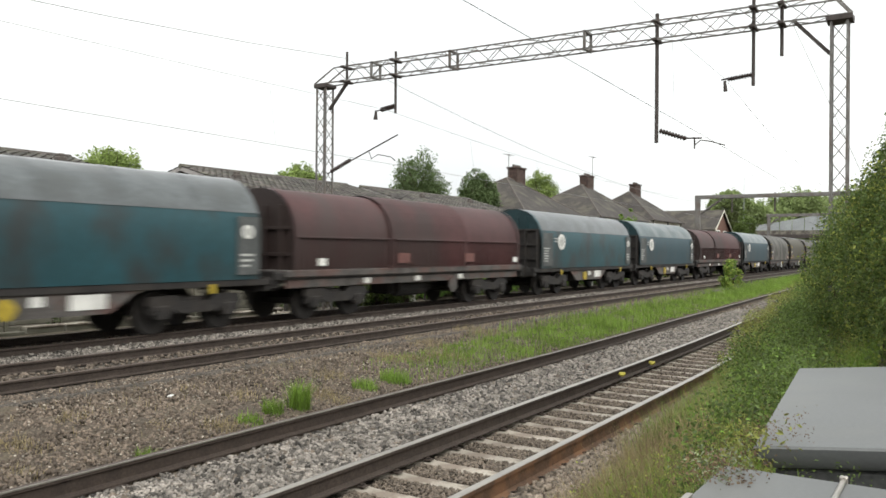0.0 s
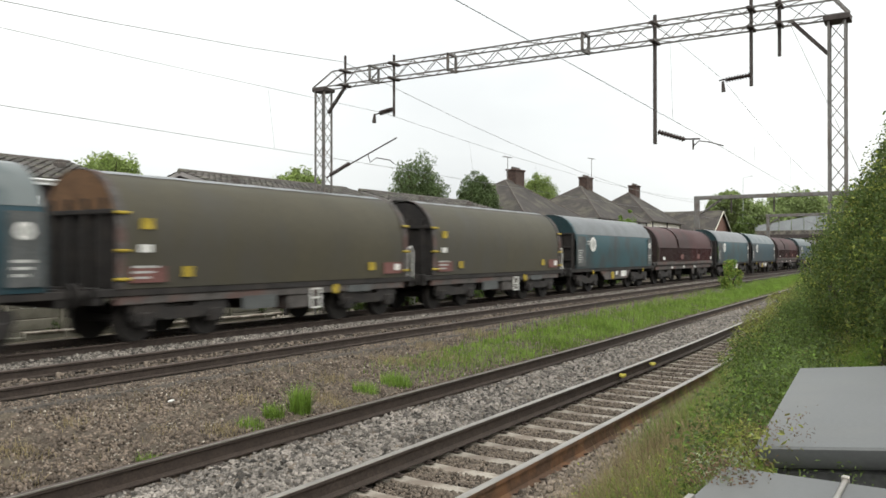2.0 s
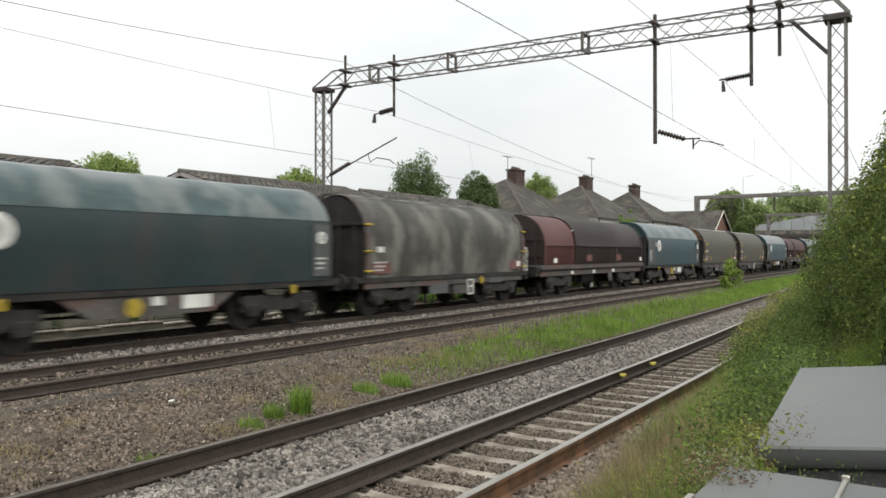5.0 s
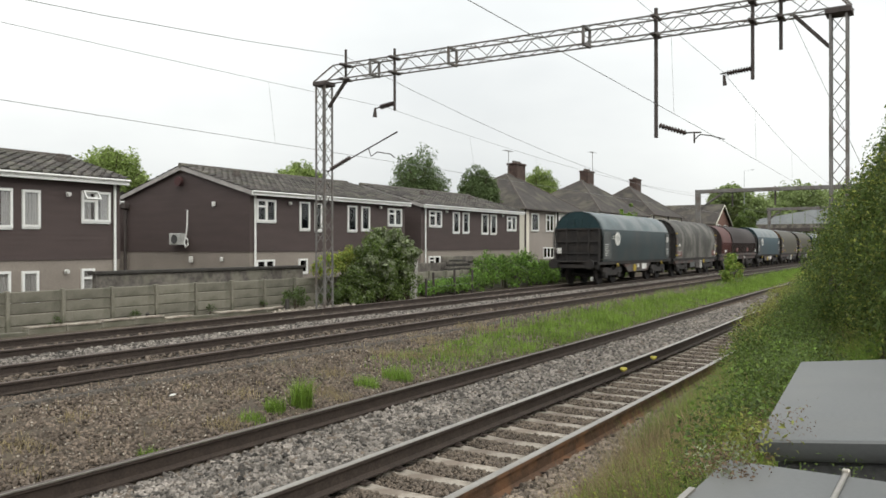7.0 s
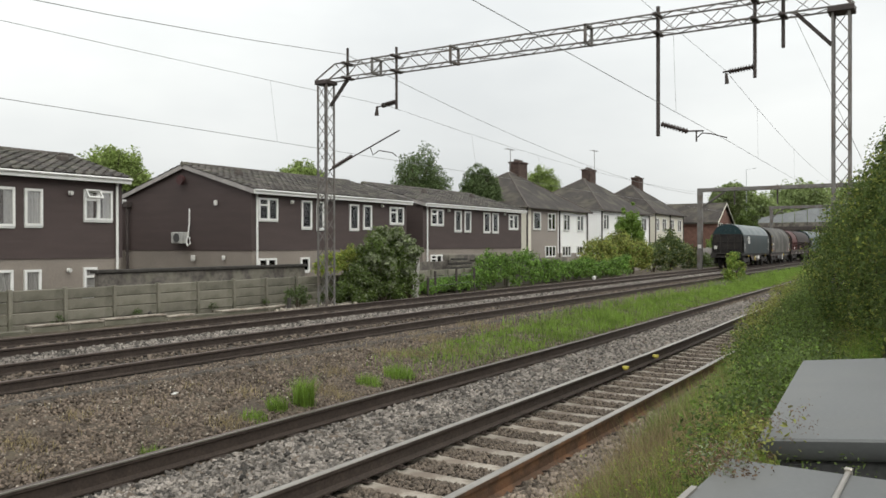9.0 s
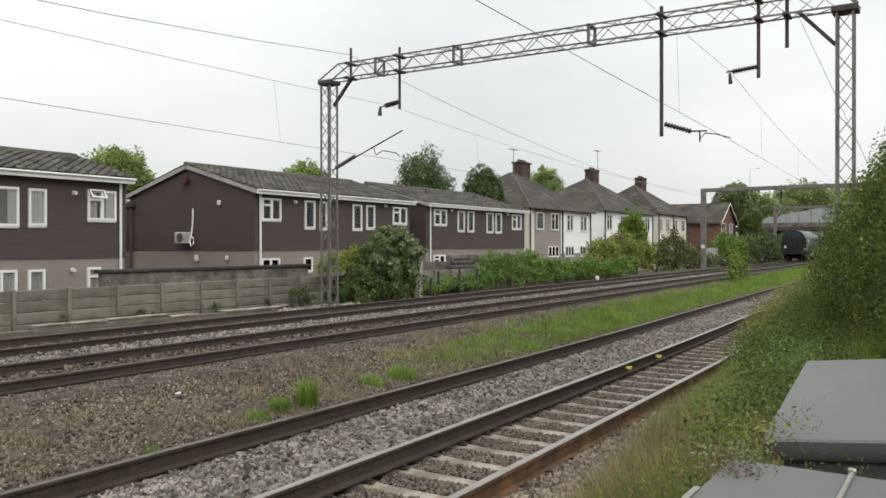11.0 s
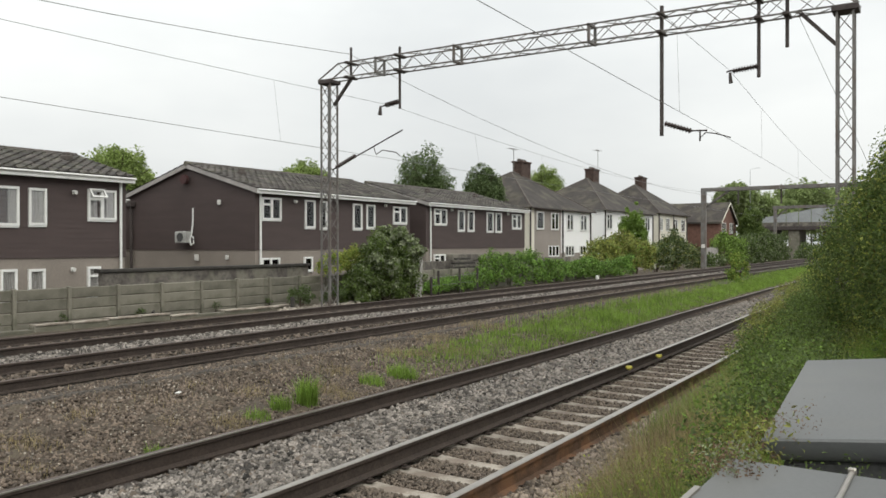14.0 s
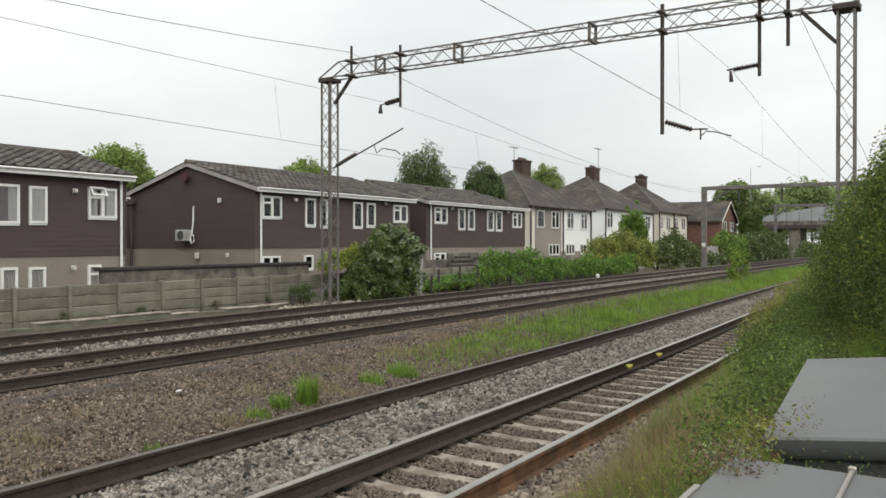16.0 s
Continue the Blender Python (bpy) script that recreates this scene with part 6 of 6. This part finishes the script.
def lineside_bits():
    """A gate pillar and post-and-wire fence past the shrub, a stub post and rubble at the mast."""
    p = part("gate_pillar", Build().box(26.12, 26.55, 17.75, 18.1, -0.4, 0.78, 0.02).box(26.3, 26.6, 17.75, 18.1, 0.785, 1.34, 0.02), M_pillar)
    tagged(p, "pale rendered brick pillar beside the shrub", "pillar")
    f = thing("wire_fence", "low rusty post and wire fence", "fence", (0, 17.95, 0))
    xs = (27.5, 28.05, 29.75, 31.3)
    for x, top in zip(xs, (0.5, 0.74, 0.8, 0.78)):
        part("post", Build().box(x - 0.04, x + 0.04, -0.04, 0.04, -0.4, top, 0.008), M_steel_dark, f)
    for z in (0.18, 0.52):
        part("wire", Build().tube((xs[0], 0, z - 0.05), (xs[-1], 0, z), 0.012, n=4), M_wire, f)
    for m, label in ((pose(18.9, 17.6, -0.3, 0, 3, 10), "dark stub of an old timber post"), (pose(14.6, 18.7, -0.3, 0, -28, 20) @ Matrix.Scale(0.7, 4), "leaning broken post at the fence foot")):
        q = part("stub_post", Build().box(-0.06, 0.06, -0.05, 0.05, 0, 0.46, 0.015), M_coping)
        q.matrix_basis = m
        tagged(q, label, "post", "stub posts")
    stack = thing("timber_stack", "dark boards stacked against the garden wall", "timber stack", (33.5, 19.9, 0))
    for k in range(6):
        part("board", Build().box(-1.5 + 0.12 * k, 1.4 - 0.2 * k, -0.1, 0.1, 0.55 + 0.11 * k, 0.64 + 0.11 * k, 0.01), M_coping if k % 2 else M_dark_wall, stack)
    part("bearer", Build().box(-1.3, -1.15, -0.1, 0.1, -0.5, 0.55).box(0.2, 0.35, -0.1, 0.1, -0.5, 0.55), M_coping, stack)


def board_fence():
    f = thing("board_fence", "weathered grey upright board fence by the scrub", "fence", (0, 19.6, 0))
    board = Build().box(-0.1, 0.1, -0.02, 0.02, -0.5, 1.55, 0.008).mesh("board", M_verge)
    for k in range(28):
        part("board", board, None, f).matrix_basis = pose(76.2 + 0.235 * k, random.uniform(-0.02, 0.02), random.uniform(-0.06, 0.06), 0, random.uniform(-1.5, 1.5), 0)
    part("rail", Build().box(76, 82.7, 0.02, 0.1, 1.0, 1.1), M_verge, f)


board_fence()
lineside_bits()
stones("mast_rubble", "pale broken rubble at the mast foot", 220, 18.6, 22.4, 17.3, 18.0, None, 0.085, M_pale_stone, False)


def house_details():
    """Air unit, cable and alarm box on the gable of the middle house."""
    u = thing("air_conditioner", "pale wall-mounted air conditioning unit with a looped cable", "air conditioner", (22.6, 27.0, 1.9))
    part("casing", Build().box(-0.32, -0.02, -0.35, 0.35, 0, 0.48, 0.03), M_marking, u)
    part("grille", Build().tube((-0.335, 0.0, 0.24), (-0.32, 0.0, 0.24), 0.19, n=16), M_cabinet_shade, u)
    part("cable", Build().path([(-0.06, -0.5, 1.45), (-0.06, -0.48, 0.8), (-0.08, -0.42, 0.35), (-0.1, -0.35, 0.12), (-0.12, -0.45, -0.1), (-0.12, -0.6, 0.0), (-0.1, -0.55, 0.25), (-0.1, -0.4, 0.28)], 0.035), M_white, u, "thick white looped cable")
    v = thing("vent_hood", "dark red round vent high on the gable", "vent", (22.6, 27.0, 4.35))
    part("cowl", Build().tube((-0.16, 0, 0.2), (0, 0, 0.2), 0.2, n=12), M_maroon, v)


house_details()


def small_fittings():
    """Vents, lamps and boxes on the house fronts."""
    for x, y, z in ((14.95, 23.0, 3.45), (14.9, 23.02, 1.05), (24.9, 23.0, 3.62), (37.3, 23.0, 3.72), (31.2, 23.0, 3.72), (43.9, 23.0, 3.72)):
        v = part("wall_vent", Build().tube((0, -0.08, 0), (0, 0.03, 0), 0.06, n=12).box(-0.07, 0.07, 0.0, 0.03, -0.07, 0.07, 0.01), M_sign_white)
        v.location = (x, y, z)
        tagged(v, "small white vent on a house wall", "vent", "wall vents")
    for y, z, s in ((25.05, 3.55, 0.08), (26.4, 1.3, 0.1), (24.6, 1.32, 0.07)):
        v = part("wall_box", Build().box(-0.1, 0, -s, s, -s * 1.3, s * 1.3, 0.02), M_sign_white)
        v.location = (22.68, y, z)
        tagged(v, "small white box on the gable wall", "wall box", "wall boxes")


small_fittings()


def far_bridge():
    b = thing("road_bridge", "grey panelled bridge crossing the distant line", "bridge", (150, 0, 0))
    def top(y):
        return 8.75 - 0.168 * (y - 15)
    part("deck", Build().box(0, 9, -6, 28.5, 4.5, 5.1, 0.05), M_dark_wall, b)
    for k in range(17):
        y = -6 + 2 * k
        part("edge_beam", Build().box(-0.25, -0.02, y + 0.02, y + 1.98, 5.0, 5.7, 0.03), M_dark_wall, b, "stained concrete edge beam")
        part("parapet_panel", Build().prism([(y + 0.05, 5.72), (y + 1.95, 5.72), (y + 1.95, top(y + 1.95)), (y + 0.05, top(y + 0.05))], "x", -0.15, 0), M_bridge, b, "pale grey cladding panel")
    # Dark strip added for the shade below the deck edge.
    part("girder", Build().box(-0.3, 0.1, -6, 28.5, 4.35, 5.0, 0.05), M_steel_dark, b, "edge girder carrying the painted shade under the deck")
    for k in range(17):
        part("railing_post", Build().box(-0.2, -0.1, -6 + 2 * k - 0.05, -6 + 2 * k + 0.05, top(-6 + 2 * k), top(-6 + 2 * k) + 0.6), M_steel, b)
    for y, w in ((22.8, 0.9), (3.0, 0.9)):
        part("pier", Build().box(0.2, 8, y - w, y + w, -0.8, 4.4, 0.05), M_concrete, b, "stained concrete pier")
    part("abutment", Build().box(0.6, 8, 26, 28.4, -0.8, 4.5, 0.05), M_dark_wall, b, "dark stone abutment")


far_bridge()
lamp = thing("street_lamp", "slender pale street lamp beyond the houses", "street lamp", (116, 23.2, -0.8))
part("column", Build().tube((0, 0, 0), (0, 0, 13.0), 0.06, 0.03, 8), M_bridge, lamp)
part("lantern", Build().tube((0, 0, 13.0), (0.1, -0.9, 13.15), 0.012, n=6).box(-0.05, 0.1, -1.3, -0.9, 13.12, 13.18, 0.02), M_bridge, lamp)


def aerials():
    for x, y, z, h in ((80.6, 31.5, 9.6, 2.2), (61.2, 31.5, 8.4, 1.6)):
        a = thing("television_aerial", "thin television aerial on a chimney", "aerial", (x, y, z), "aerials")
        b = Build().tube((0, 0, -1.2), (0, 0, h), 0.03, n=5).tube((-0.9, 0, h), (0.7, 0, h + 0.05), 0.025, n=4)
        for k in range(6):
            b.tube((-0.8 + 0.28 * k, -0.25, h), (-0.8 + 0.28 * k, 0.25, h), 0.012, n=4)
        part("antenna", b, M_steel, a)


aerials()


def cable_trough():
    t = thing("cable_trough", "pale concrete cable trough along the fence foot", "cable trough", (0, 18.42, 0))
    lid = Build().box(-0.47, 0.47, -0.16, 0.16, -0.045, 0.0, 0.012).mesh("trough_lid", M_sleeper)
    side = Build().box(-0.485, 0.485, -0.13, 0.13, -0.2, -0.047, 0.01).mesh("trough", M_concrete)
    for k in range(12):
        m = pose(8.4 + 0.98 * k, random.uniform(-0.02, 0.02), -0.08 - (0.0 if 2 < k < 7 else 0.06) + random.uniform(-0.01, 0.01), random.uniform(-1.5, 1.5), random.uniform(-1.2, 1.2), random.uniform(-2, 2))
        part("trough", side, None, t).matrix_basis = m
        if k not in (2, 8):
            part("trough_lid", lid, None, t).matrix_basis = m


cable_trough()


# ---- motion ----
def motions():
    for wagon, x in TRAIN:
        walk(wagon, [(t, pose(x + 0.2 + 14.57 * t + 0.027 * t * t, WY, 0.03)) for t in range(-1, 18)])


motions()
